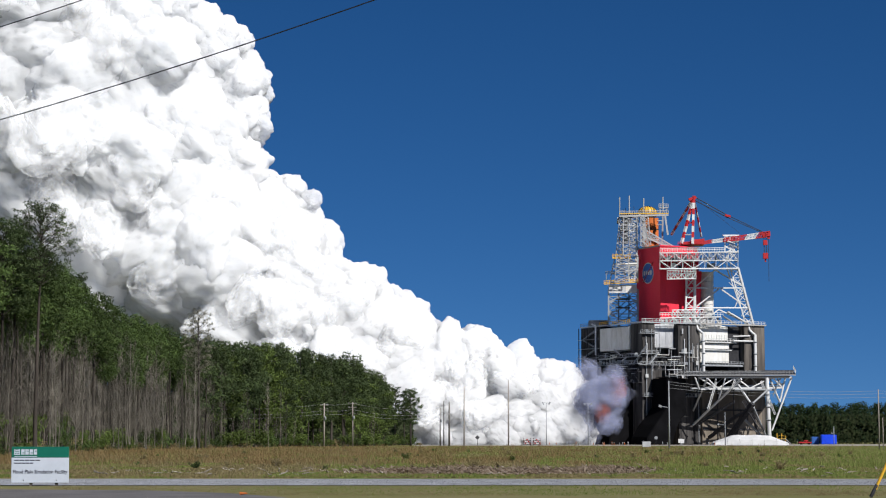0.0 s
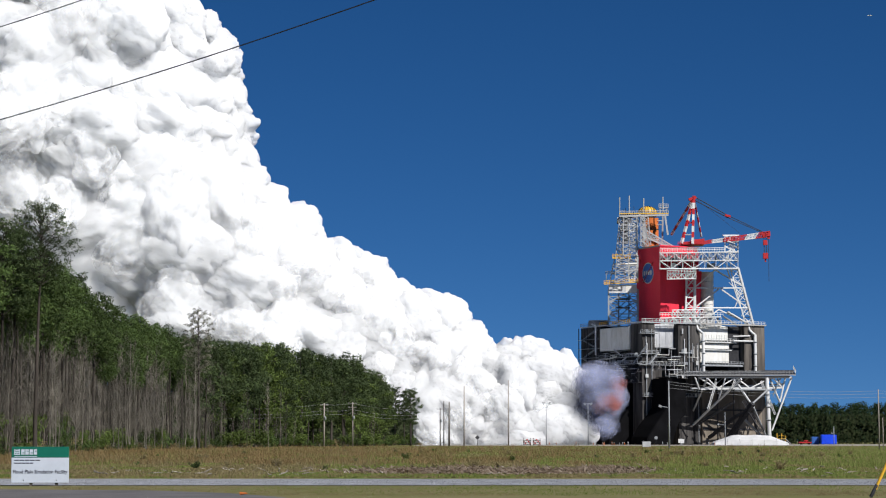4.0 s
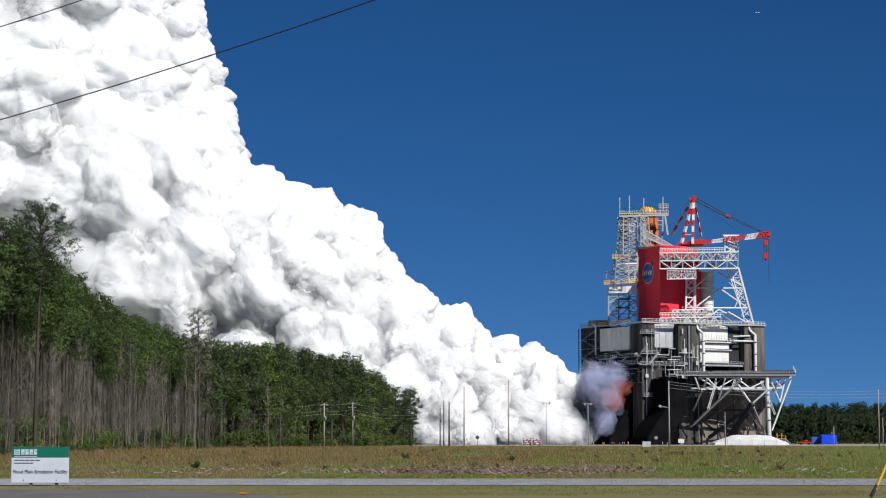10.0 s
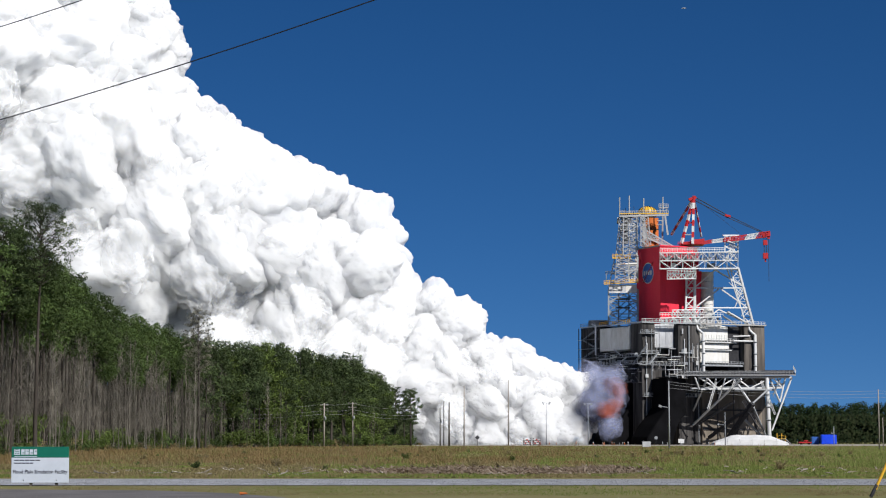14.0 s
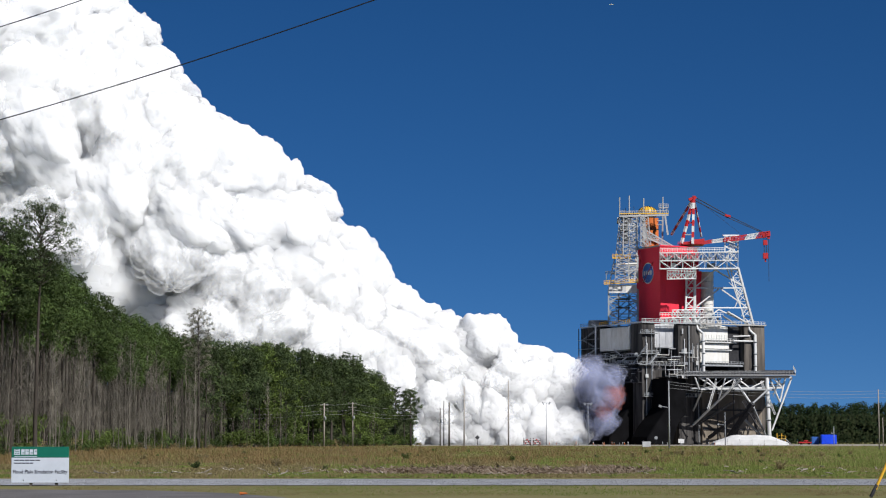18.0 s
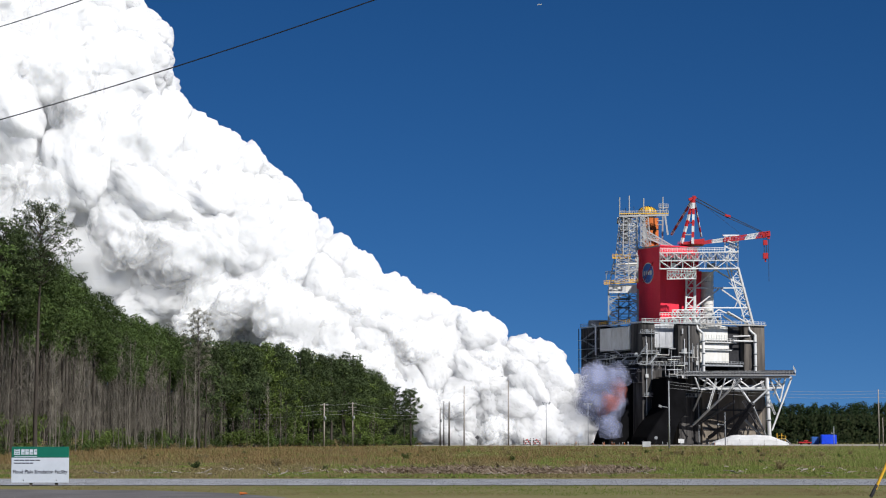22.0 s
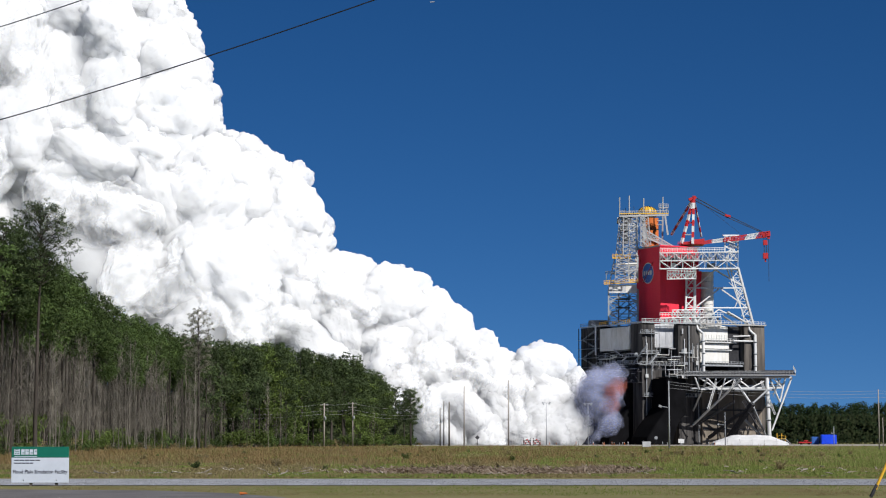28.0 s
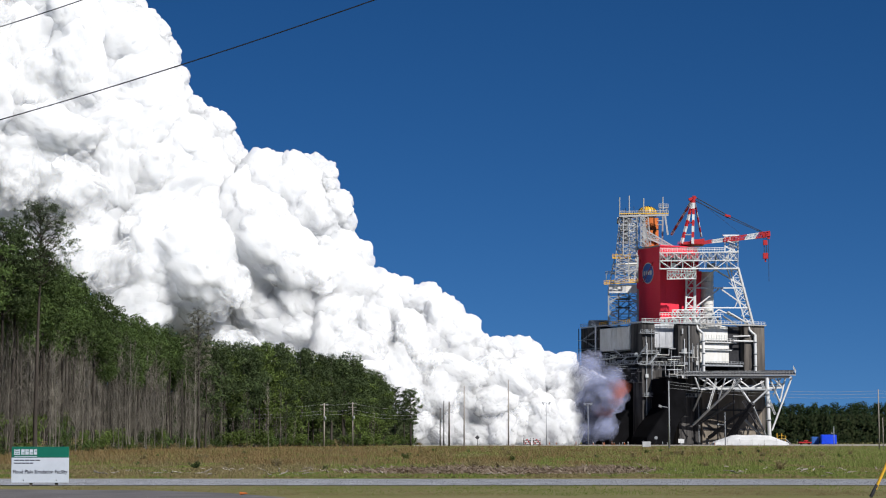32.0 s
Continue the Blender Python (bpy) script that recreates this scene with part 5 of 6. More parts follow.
def grow_wood():
    pines = [pine(20 + i, 24, (0.58, 0.62, 0.52, 0.66, 0.56, 0.5)[i], (3.2, 2.8, 3.6, 2.7, 3.1, 3.5)[i], 74, 27, M_PINE, tuft=1.15, blade=0.25) for i in range(6)]
    far_pines = [pine(30 + i, 24, (0.32, 0.42, 0.26, 0.46)[i], (4.2, 3.7, 4.5, 3.6)[i], 52, 26, M_DIM, tuft=1.6, blade=0.42) for i in range(4)]
    greens = [pine(40 + i, 22, 0.16, 3.8, 52, 28, M_BROAD, tuft=1.45, blade=0.38, label="leafy green tree in fresh spring leaf", kind="broadleaf_tree") for i in range(2)]
    bares = [bare_tree(60 + i, 15) for i in range(6)]
    bushes = [bush(80, 1.5, M_BROAD, "low green bush at the wood's edge"), bush(81, 1.2, M_PINE, "low dark bush at the wood's edge"), bush(82, 1.4, M_GRASS_D, "dry brown bush at the wood's edge")]
    # the wood's edge runs away from the viewer: (x, distance, height)
    edge = [(-47, 205, 26.0), (-50, 260, 26.5), (-54, 310, 26.5), (-56, 380, 26.0), (-53, 480, 24.5), (-40, 560, 27.0), (-28, 620, 28), (-18, 740, 23.5), (-7, 818, 22.5)]
    rng = random.Random(77)

    def edge_at(y):
        for (x0, y0, h0), (x1, y1, h1) in zip(edge, edge[1:]):
            if y <= y1:
                t = (y - y0) / (y1 - y0)
                return x0 + (x1 - x0) * t, h0 + (h1 - h0) * t
        return edge[-1][0], edge[-1][2]

    def put(kind, x, y, height, own):
        s = height / own
        ob = copy_thing(kind, pose(x, y, 0, 0, 0, rng.uniform(0, 360)))
        ob.scale = (s * rng.uniform(0.9, 1.15), s * rng.uniform(0.9, 1.15), s)
        return ob

    # rows of pines, from the edge inwards
    for row, (off, step) in enumerate(((1.5, 5.0), (5.5, 4.6), (10, 6.0))):
        y = 205 + rng.uniform(0, step)
        while y < (775 if row else 745):
            x, h = edge_at(y)
            kind = rng.choice(pines if y < 480 else far_pines)
            own = 24
            if row < 2 and y > 480 and rng.random() < 0.3:
                kind, own = rng.choice(greens), 22
            put(kind, x - off - rng.uniform(0, 2.5), y, h * rng.uniform(0.86, 1.03), own)
            y += step * rng.uniform(0.6, 1.4) * (0.75 + y / 900)
    # leafless slender trees along the edge
    y = 206
    while y < 560:
        x, h = edge_at(y)
        for k in range(3):
            put(rng.choice(bares), x + rng.uniform(-6.0, 1.0), y + rng.uniform(-1.5, 1.5), rng.uniform(8, 15) * min(1.35, 0.7 + y / 560) * (1 if y < 490 else 0.5), 15)
        y += rng.uniform(2.2, 4.4) * (1 if y < 490 else 2.2)
    y = 210
    while y < 810:
        x, h = edge_at(y)
        b = rng.choice(bushes)
        ob = copy_thing(b, pose(x + rng.uniform(-1.5, 2.0), y, 0, 0, 0, rng.uniform(0, 360)))
        s = rng.uniform(0.35, 0.95)
        ob.scale = (s * 1.3, s * 1.3, s)
        y += rng.uniform(5, 12)
    for k in range(34):  # taller shrubs among the bare saplings
        y = 208 + 300 * rng.random() ** 1.4
        x, h = edge_at(y)
        ob = copy_thing(bushes[k % 2], pose(x + rng.uniform(-3.5, 0.5), y, 0, 0, 0, rng.uniform(0, 360)))
        s = rng.uniform(0.7, 1.5)
        ob.scale = (s * 0.9, s * 0.9, s * rng.uniform(1.0, 1.8))
    for k in range(46):  # brush along the foot of the far trees
        y = rng.uniform(470, 790)
        x, h = edge_at(y)
        ob = copy_thing(rng.choice(bushes[:2]), pose(x + rng.uniform(-2.5, 3.0), y, 0, 0, 0, rng.uniform(0, 360)))
        s = rng.uniform(0.8, 1.9)
        ob.scale = (s * 1.3, s * 1.3, s)
    # tangle of twigs and saplings under the trees
    rs = np.random.RandomState(8)
    # shade deep in the wood is put into these two dark colours
    dry = leafy("shaded_brown_thicket", (0.026, 0.023, 0.015), (0.06, 0.053, 0.036), 0.1, 0.1)
    dim = leafy("shaded_thicket_leaves", (0.018, 0.026, 0.011), (0.04, 0.052, 0.02), 0.1, 0.1)
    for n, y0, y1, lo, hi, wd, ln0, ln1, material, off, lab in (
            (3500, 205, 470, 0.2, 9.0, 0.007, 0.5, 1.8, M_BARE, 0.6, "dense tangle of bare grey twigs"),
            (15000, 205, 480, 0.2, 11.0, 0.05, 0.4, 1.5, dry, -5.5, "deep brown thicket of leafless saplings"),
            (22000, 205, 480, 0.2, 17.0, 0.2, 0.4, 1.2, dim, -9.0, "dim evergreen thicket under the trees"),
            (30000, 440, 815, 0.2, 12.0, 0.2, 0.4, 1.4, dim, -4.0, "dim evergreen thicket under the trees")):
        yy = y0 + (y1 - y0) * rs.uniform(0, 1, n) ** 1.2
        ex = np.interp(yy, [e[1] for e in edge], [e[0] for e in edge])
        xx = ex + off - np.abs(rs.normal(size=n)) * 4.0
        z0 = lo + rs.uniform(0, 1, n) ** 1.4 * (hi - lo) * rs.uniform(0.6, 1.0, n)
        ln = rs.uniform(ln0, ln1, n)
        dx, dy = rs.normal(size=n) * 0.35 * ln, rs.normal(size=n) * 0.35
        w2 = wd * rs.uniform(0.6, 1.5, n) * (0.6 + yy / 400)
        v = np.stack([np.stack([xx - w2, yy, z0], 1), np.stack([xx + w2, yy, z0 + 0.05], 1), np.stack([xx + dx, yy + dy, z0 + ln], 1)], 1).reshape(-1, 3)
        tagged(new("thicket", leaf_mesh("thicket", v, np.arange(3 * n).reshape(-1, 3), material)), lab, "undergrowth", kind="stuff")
    # weeds and saplings scattered over the field
    for k in range(130):
        y = rng.uniform(122, 420)
        x = rng.uniform(-0.19, 0.2) * y
        ob = copy_thing(rng.choice(bushes + bushes[2:]), pose(max(x, edge_at(y)[0] + 3), y, 0, 0, 0, rng.uniform(0, 360)))
        s = rng.uniform(0.1, 0.34)
        ob.scale = (s, s, s * 0.8)
    # pale leafless trees that stand out before the evergreens
    for u, d, h in ((496, 520, 14.0), (505, 530, 12.0), (437, 470, 13.0), (352, 396, 22.0), (345, 392, 20.0), (662, 640, 12.0)):
        put(rng.choice(bares), WP(u, 780, d)[0], d, h, 15)
    # the two tall thin pines that stand out against the steam
    tall = pine(301, 28.9, 0.70, 4.4, 24, 84, M_DIM, True, 0.55, 0.15, "tall thin pine with sparse open crown")
    tall.matrix_basis = pose((-46.98, 241.00, 1.75)[0], 241, 0, 0, 1.0, 30)
    second = pine(302, 26.5, 0.6, 4.4, 30, 60, M_DIM, True, 0.75, 0.2, "tall pine with dense dark crown")
    second.matrix_basis = pose((-50.50, 238.00, 1.75)[0], 238, 0, 0, 0, 80)
    third = pine(303, 26.4, 0.55, 3.1, 20, 50, leafy("budding_twigs", (0.10, 0.10, 0.07), (0.19, 0.18, 0.14), 0.2, 0.1), True, 0.5, 0.18, "slender pine with a sparse grey-green crown")
    third.matrix_basis = pose((-46.65, 400.00, 1.75)[0], 400, 0, 0, 0, 10)
    for k, (x, d, h) in enumerate(((-17.6, 765, 21.0), (-14.2, 762, 19.8), (-11.6, 768, 18.4))):
        slim = pine(311 + k, h, 0.34, 2.4, 22, 22, M_DIM, True, 0.8, 0.28, "slim pine with open crown at the wood's end")
        slim.matrix_basis = pose(x, d, 0, 0, 0, 40 * k)
    lone = pine(304, 18.5, 0.4, 3.4, 30, 30, M_DIM, True, 0.8, 0.3, "small pine leaning out from the wood's end")
    lone.matrix_basis = pose((-10.77, 700.00, 1.75)[0], 700, 0, 0, 0, 10)
    # far wood beyond the stand
    fars = [pine(90 + i, 21, 0.06, 3.4, 40, 26, M_FAR, tuft=1.9, blade=0.6, label="dense dark green tree of the far wood", kind="woodland_tree") for i in range(3)]
    for row in range(3):
        x = 160.0
        while x < 290:
            ob = put(rng.choice(fars), x, 1080 + 14 * row + rng.uniform(-4, 4), rng.uniform(17.5, 21.5), 21)
            ob["group"] = "far wood"
            x += rng.uniform(2.4, 4.2)
    rs = np.random.RandomState(31)
    n = 9000
    xx, yy, z0 = rs.uniform(150, 300, n), rs.uniform(1070, 1100, n), rs.uniform(0, 15, n)
    v = np.stack([np.stack([xx - 0.5, yy, z0], 1), np.stack([xx + 0.5, yy, z0 + 0.2], 1), np.stack([xx + rs.normal(size=n) * 0.5, yy - 0.3, z0 + rs.uniform(0.5, 1.6, n)], 1)], 1).reshape(-1, 3)
    tagged(new("thicket", leaf_mesh("thicket", v, np.arange(3 * n).reshape(-1, 3), dim)), "dark undergrowth of the far wood", "undergrowth", kind="stuff")
    for t in pines + far_pines + greens + bares + bushes + fars:  # the patterns themselves join the wood, out at its back
        x, h = edge_at(rng.uniform(300, 800))
        t.matrix_basis = pose(x - 26 - rng.uniform(0, 12), rng.uniform(380, 780), 0)


grow_wood()


# ---- grass, dead wood ----
def grass_field(name, count, x_of, y0, y1, h0, h1, material, seed, label, wide=0.06, patch=None, bias=0.45, scatter=3.0, least=-0.15, sway=0.6):
    rs = np.random.RandomState(seed)
    u = rs.uniform(0, 1, count)
    y = 1 / (1 / y0 + (1 / y1 - 1 / y0) * u)
    x = rs.uniform(-1, 1, count) * (y * 0.225 + 3) + x_of
    n1 = np.array([noise.noise((px * 0.13, py * 0.045, scatter)) + 0.7 * noise.noise((px * 0.45, py * 0.14, 7.0)) for px, py in zip(x, y)]) * 2.2 + rs.normal(size=count) * 0.35
    if patch is not None:
        n1 = n1 - bias * x / (y * 0.2)
        keep = n1 * patch > least
    else:
        keep = n1 > -0.4
    if y0 < 70:  # none on the asphalt
        keep &= y > np.interp(x, [-120, -15.8, -10.2, -7.2, -5, -3], [77, 74.5, 72.9, 69.4, 64.5, 57]) + 0.2
    x, y, n1 = x[keep], y[keep], n1[keep]
    k = len(x)
    nb = 4
    X, Y = np.repeat(x, nb), np.repeat(y, nb)
    m = k * nb
    h = rs.uniform(h0, h1, m) * np.repeat(np.clip(1 + 0.5 * np.abs(n1), 0.5, 2.0), nb)
    w = wide * (0.5 + np.repeat(y, nb) / 150) * rs.uniform(0.6, 1.4, m)
    X = X + rs.normal(size=m) * 0.22 * (Y / 120)
    Y = Y + rs.normal(size=m) * 0.2
    a = rs.uniform(-0.6, 0.6, m)
    lx, ly = rs.normal(size=m) * sway * h, rs.normal(size=m) * 0.3 * h
    z = np.zeros(m)
    v = np.stack([np.stack([X - w * np.cos(a), Y - w * np.sin(a), z], 1), np.stack([X + w * np.cos(a), Y + w * np.sin(a), z], 1), np.stack([X + lx, Y + ly, h], 1)], 1).reshape(-1, 3)
    ob = new(name, leaf_mesh(name, v, np.arange(3 * m).reshape(-1, 3), material))
    return tagged(ob, label, "grass", kind="stuff")


grass_field("tall_grass", 30000, 0, 128, 700, 0.03, 0.12, M_GRASS_D, 1, "tall dry straw-coloured grass in the field", 0.022, patch=1, bias=0.35)
grass_field("tall_grass", 46000, 0, 126, 680, 0.03, 0.11, M_GRASS_G, 2, "tall fresh green grass in the field", 0.022, patch=-1, bias=0.5)
grass_field("tall_grass", 14000, -14, 150, 600, 0.1, 0.34, M_GRASS_R, 8, "rust-brown dead grass in patches", 0.022, patch=1, bias=0.8, scatter=5.0)
grass_field("weeds", 9000, 0, 134, 600, 0.12, 0.42, M_GRASS_D, 5, "scattered tall dry weeds", 0.010, patch=1, sway=0.3, bias=0.3, scatter=9.0, least=0.55)
grass_field("weeds", 9000, 0, 134, 520, 0.12, 0.42, M_GRASS_G, 15, "scattered tall green weeds", 0.010, patch=-1, sway=0.3, bias=0.5, scatter=13.0, least=0.55)
grass_field("weeds", 5000, -20, 220, 700, 0.3, 0.8, M_GRASS_R, 16, "tall rusty dead grass at the field's far side", 0.010, patch=1, sway=0.3, bias=0.7, scatter=17.0, least=0.55)
grass_field("short_grass", 15000, 0, 98, 140, 0.03, 0.1, M_GRASS_G, 3, "short green grass beside the gravel road", 0.03, patch=-1)
grass_field("short_grass", 15000, 0, 98, 140, 0.03, 0.1, M_GRASS_D, 6, "short dry grass beside the gravel road", 0.03, patch=1)
grass_field("short_grass", 9000, 6, 66, 80, 0.02, 0.06, M_GRASS_D, 4, "short yellowish grass on the verge", 0.011)
grass_field("short_grass", 4000, 6, 66, 80, 0.02, 0.06, M_GRASS_G, 7, "short green grass on the verge", 0.011, patch=-1)


def fallen_branches():
    rng = random.Random(12)
    kinds = []
    for i in range(6):
        bm = bmesh.new()
        n = 5
        pts = [Vector((-0.9 + 1.8 * k / (n - 1), rng.uniform(-0.12, 0.12), 0.1 + rng.uniform(-0.04, 0.12))) for k in range(n)]
        prev = None
        for k, p in enumerate(pts):
            r = 0.1 * (1 - 0.12 * k) * rng.uniform(0.8, 1.2)
            ring = [bm.verts.new(p + Vector((0, math.cos(j * 1.257) * r, math.sin(j * 1.257) * r))) for j in range(5)]
            if prev:
                for j in range(5):
                    bm.faces.new((prev[j], prev[(j + 1) % 5], ring[(j + 1) % 5], ring[j]))
            else:
                bm.faces.new(ring)
            prev = ring
        bm.faces.new(prev)
        q = pts[2]
        limb(bm, [q, q + Vector((0.3, rng.uniform(-0.3, 0.3), rng.uniform(0.1, 0.5)))], 0.04, 0.015, 4)
        bmesh.ops.recalc_face_normals(bm, faces=bm.faces)
        me = bpy.data.meshes.new("fallen_branch")
        bm.to_mesh(me)
        bm.free()
        me.materials.append(M_LOG)
        kinds.append(me)
    for i in range(298):
        if rng.random() < 0.6:  # a long low heap of brushwood
            y = rng.triangular(108, 128, 115)
            x = rng.choice((rng.gauss(3.5, 2.6), rng.gauss(0.5, 2.4), rng.gauss(9.0, 1.0), rng.gauss(-7, 4))) * y / 112
        else:
            y = rng.triangular(100, 140, 108)
            x = rng.uniform(-19, 24) * y / 112
        ob = new("fallen_branch", rng.choice(kinds))
        s = rng.uniform(0.12, 0.42)
        ob.matrix_basis = pose(x, y, rng.uniform(-0.02, 0.1), rng.uniform(-25, 25), rng.uniform(-22, 22), rng.uniform(0, 360)) @ Matrix.Diagonal((s * rng.uniform(0.7, 1.4), s, s, 1))
        tagged(ob, "bleached fallen branch lying in the grass", "branch", "fallen branches")



def litter():
    """Low heap of twigs, bark and brown leaves along the track."""
    rs = np.random.RandomState(21)
    n = 15000
    which = rs.randint(0, 3, n)
    y = 113 + rs.normal(size=n) * 3.5 + 2 * which
    x = (np.array([3.8, 0.0, 8.6])[which] + rs.normal(size=n) * np.array([2.3, 2.2, 1.0])[which]) * y / 112
    z = np.abs(rs.normal(size=n)) * 0.1
    a, ln, w = rs.uniform(0, 6.28, n), rs.uniform(0.1, 0.45, n), rs.uniform(0.02, 0.06, n)
    dz = rs.normal(size=n) * 0.12
    v = np.stack([np.stack([x - w, y, z], 1), np.stack([x + w, y, z + 0.04], 1), np.stack([x + ln * np.cos(a), y + ln * np.sin(a), np.maximum(0.02, z + dz)], 1)], 1).reshape(-1, 3)
    m = leafy("twig_and_bark_litter", (0.09, 0.055, 0.035), (0.26, 0.21, 0.16), 0.0, 0.1)
    tagged(new("brush_litter", leaf_mesh("brush_litter", v, np.arange(3 * n).reshape(-1, 3), m)), "low heap of brown twigs and bark", "debris", kind="stuff")


def loose_gravel():
    """Loose stones that lie on the gravel road."""
    rs = np.random.RandomState(5)
    n = 7000
    y = rs.uniform(82, 93, n)
    x, r = rs.uniform(-1, 1, n) * (y * 0.225 + 1), rs.uniform(0.012, 0.036, n)
    ring = [np.stack([x + r * np.cos(a) * rs.uniform(0.6, 1.3, n), y + r * np.sin(a), np.full(n, 0.03)], 1) for a in (0.3, 2.4, 4.5)]
    v = np.stack(ring + [np.stack([x, y, 0.03 + r * rs.uniform(0.5, 1.2, n)], 1)], 1).reshape(-1, 3)
    b = np.arange(n)[:, None] * 4
    f = np.concatenate([b + np.array([q]) for q in ((0, 1, 3), (1, 2, 3), (2, 0, 3))])
    m = leafy("mixed_grey_stones", (0.13, 0.135, 0.15), (0.27, 0.28, 0.305), 0.0, 0.1)
    tagged(new("gravel", leaf_mesh("gravel", v, f, m)), "loose grey gravel stones on the road", "gravel", kind="stuff")


fallen_branches()
litter()
loose_gravel()


# ---- the exhaust: billows of steam that roll out of the flame bucket and up to the sky ----
def steam_material(name, colour, clear=0.0, spread=0.1, size=2.0, inner=0.4, sun_bend=0.5, spread_in=0.0):
    m = bpy.data.materials.new(name)
    m.use_nodes = True
    n, l = m.node_tree.nodes, m.node_tree.links
    b = n["Principled BSDF"]
    b.inputs["Roughness"].default_value = 1.0
    b.inputs["Specular IOR Level"].default_value = 0.0
    tex = n.new("ShaderNodeTexNoise")
    tex.inputs["Scale"].default_value, tex.inputs["Detail"].default_value = size, 5
    tc = n.new("ShaderNodeTexCoord")
    l.new(tc.outputs["Object"], tex.inputs["Vector"])
    mix = n.new("ShaderNodeMix")
    mix.data_type = "RGBA"
    mix.inputs["A"].default_value = (*colour, 1)
    mix.inputs["B"].default_value = (*(c * 0.93 for c in colour), 1)
    l.new(tex.outputs[0], mix.inputs["Factor"])
    l.new(mix.outputs["Result"], b.inputs["Base Color"])
    if spread_in:  # light soaks in among the droplets and comes out metres away
        b.inputs["Subsurface Weight"].default_value = 1.0
        b.inputs["Subsurface Radius"].default_value = (1.0, 1.0, 1.0)
        b.inputs["Subsurface Scale"].default_value = spread_in
        b.inputs["Subsurface Anisotropy"].default_value = 0.3
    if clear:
        # shading normals bent toward the sun: sunlight is put on every side alike
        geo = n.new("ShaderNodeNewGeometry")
        sunward_normal = n.new("ShaderNodeMix")
        sunward_normal.data_type = "VECTOR"
        sunward_normal.inputs["Factor"].default_value = sun_bend
        sunward_normal.inputs["B"].default_value = sun_dir
        l.new(geo.outputs["Normal"], sunward_normal.inputs["A"])
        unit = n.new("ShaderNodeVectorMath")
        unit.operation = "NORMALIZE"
        l.new(sunward_normal.outputs["Result"], unit.inputs[0])
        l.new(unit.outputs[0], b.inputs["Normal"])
        tp = n.new("ShaderNodeBsdfTransparent")
        ms = n.new("ShaderNodeMixShader")
        mr = n.new("ShaderNodeMapRange")
        mr.inputs["From Min"].default_value, mr.inputs["From Max"].default_value = 0.38, 0.62
        mr.inputs["To Min"].default_value, mr.inputs["To Max"].default_value = min(1.0, clear + spread), clear - spread
        l.new(tex.outputs[0], mr.inputs[0])
        l.new(mr.outputs[0], ms.inputs[0])
        deep = n.new("ShaderNodeBsdfTranslucent")  # light that goes on into the mist
        soft = n.new("ShaderNodeMixShader")
        soft.inputs[0].default_value = inner
        l.new(mix.outputs["Result"], deep.inputs["Color"])
        l.new(b.outputs[0], soft.inputs[1])
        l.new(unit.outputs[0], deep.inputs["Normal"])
        l.new(deep.outputs[0], soft.inputs[2])
        l.new(soft.outputs[0], ms.inputs[1])
        l.new(tp.outputs[0], ms.inputs[2])
        l.new(ms.outputs[0], n["Material Output"].inputs["Surface"])
    return m


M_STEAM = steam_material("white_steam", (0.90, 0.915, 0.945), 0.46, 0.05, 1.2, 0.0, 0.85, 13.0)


def billow(seed, level):
    """A cauliflower-shaped puff of radius about 1: a ball swollen by four sizes of rounded cells."""
    bm = bmesh.new()
    bmesh.ops.create_icosphere(bm, subdivisions=level, radius=1.0)
    off = Vector((seed * 7.3, seed * 3.1, seed * 5.7))
    for v in bm.verts:
        p = v.co.copy()
        w = noise.noise_vector(p * 1.7 + off) * 0.3
        fine = noise.noise_vector(p * 6 + off) * 0.06
        r = 0.475
        for freq, amp in ((1.1, 0.22), (2.3, 0.17), (4.8, 0.19), (10.0, 0.09), (19.0, 0.04)):
            d = noise.voronoi((p + w + fine) * freq + off)[0][0]
            r += amp * math.sqrt(max(0.0, 1 - min(1, d * d * 1.15)))
        r += 0.24 * noise.noise(p * 1.15 + off) + 0.12 * noise.noise(p * 2.6 - off)
        v.co = p * r
    me = bpy.data.meshes.new("steam_puff")
    bm.to_mesh(me)
    bm.free()
    me.polygons.foreach_set("use_smooth", [True] * len(me.polygons))
    return me


def with_material(me, m):
    me.materials.append(m)
    return me


PUFF_FINE = [with_material(billow(1 + i, 6), M_STEAM) for i in range(5)]
PUFF_INNER = [with_material(billow(21 + i, 4), M_STEAM) for i in range(3)]
PUFF_SMALL = [with_material(billow(11 + i, 5), M_STEAM) for i in range(4)]


def drift(seed, level):
    """A smooth, uneven blob of radius about 1."""
    bm = bmesh.new()
    bmesh.ops.create_icosphere(bm, subdivisions=level, radius=1.0)
    off = Vector((seed * 7.3, seed * 3.1, seed * 5.7))
    for v in bm.verts:
        p = v.co.copy()
        v.co = p * (0.82 + 0.34 * noise.noise(p * 1.3 + off) + 0.2 * noise.noise(p * 2.9 - off) + 0.07 * noise.noise(p * 6.5 + off) + 0.02 * noise.noise(p * 13 + off))
    me = bpy.data.meshes.new("drift")
    bm.to_mesh(me)
    bm.free()
    return me


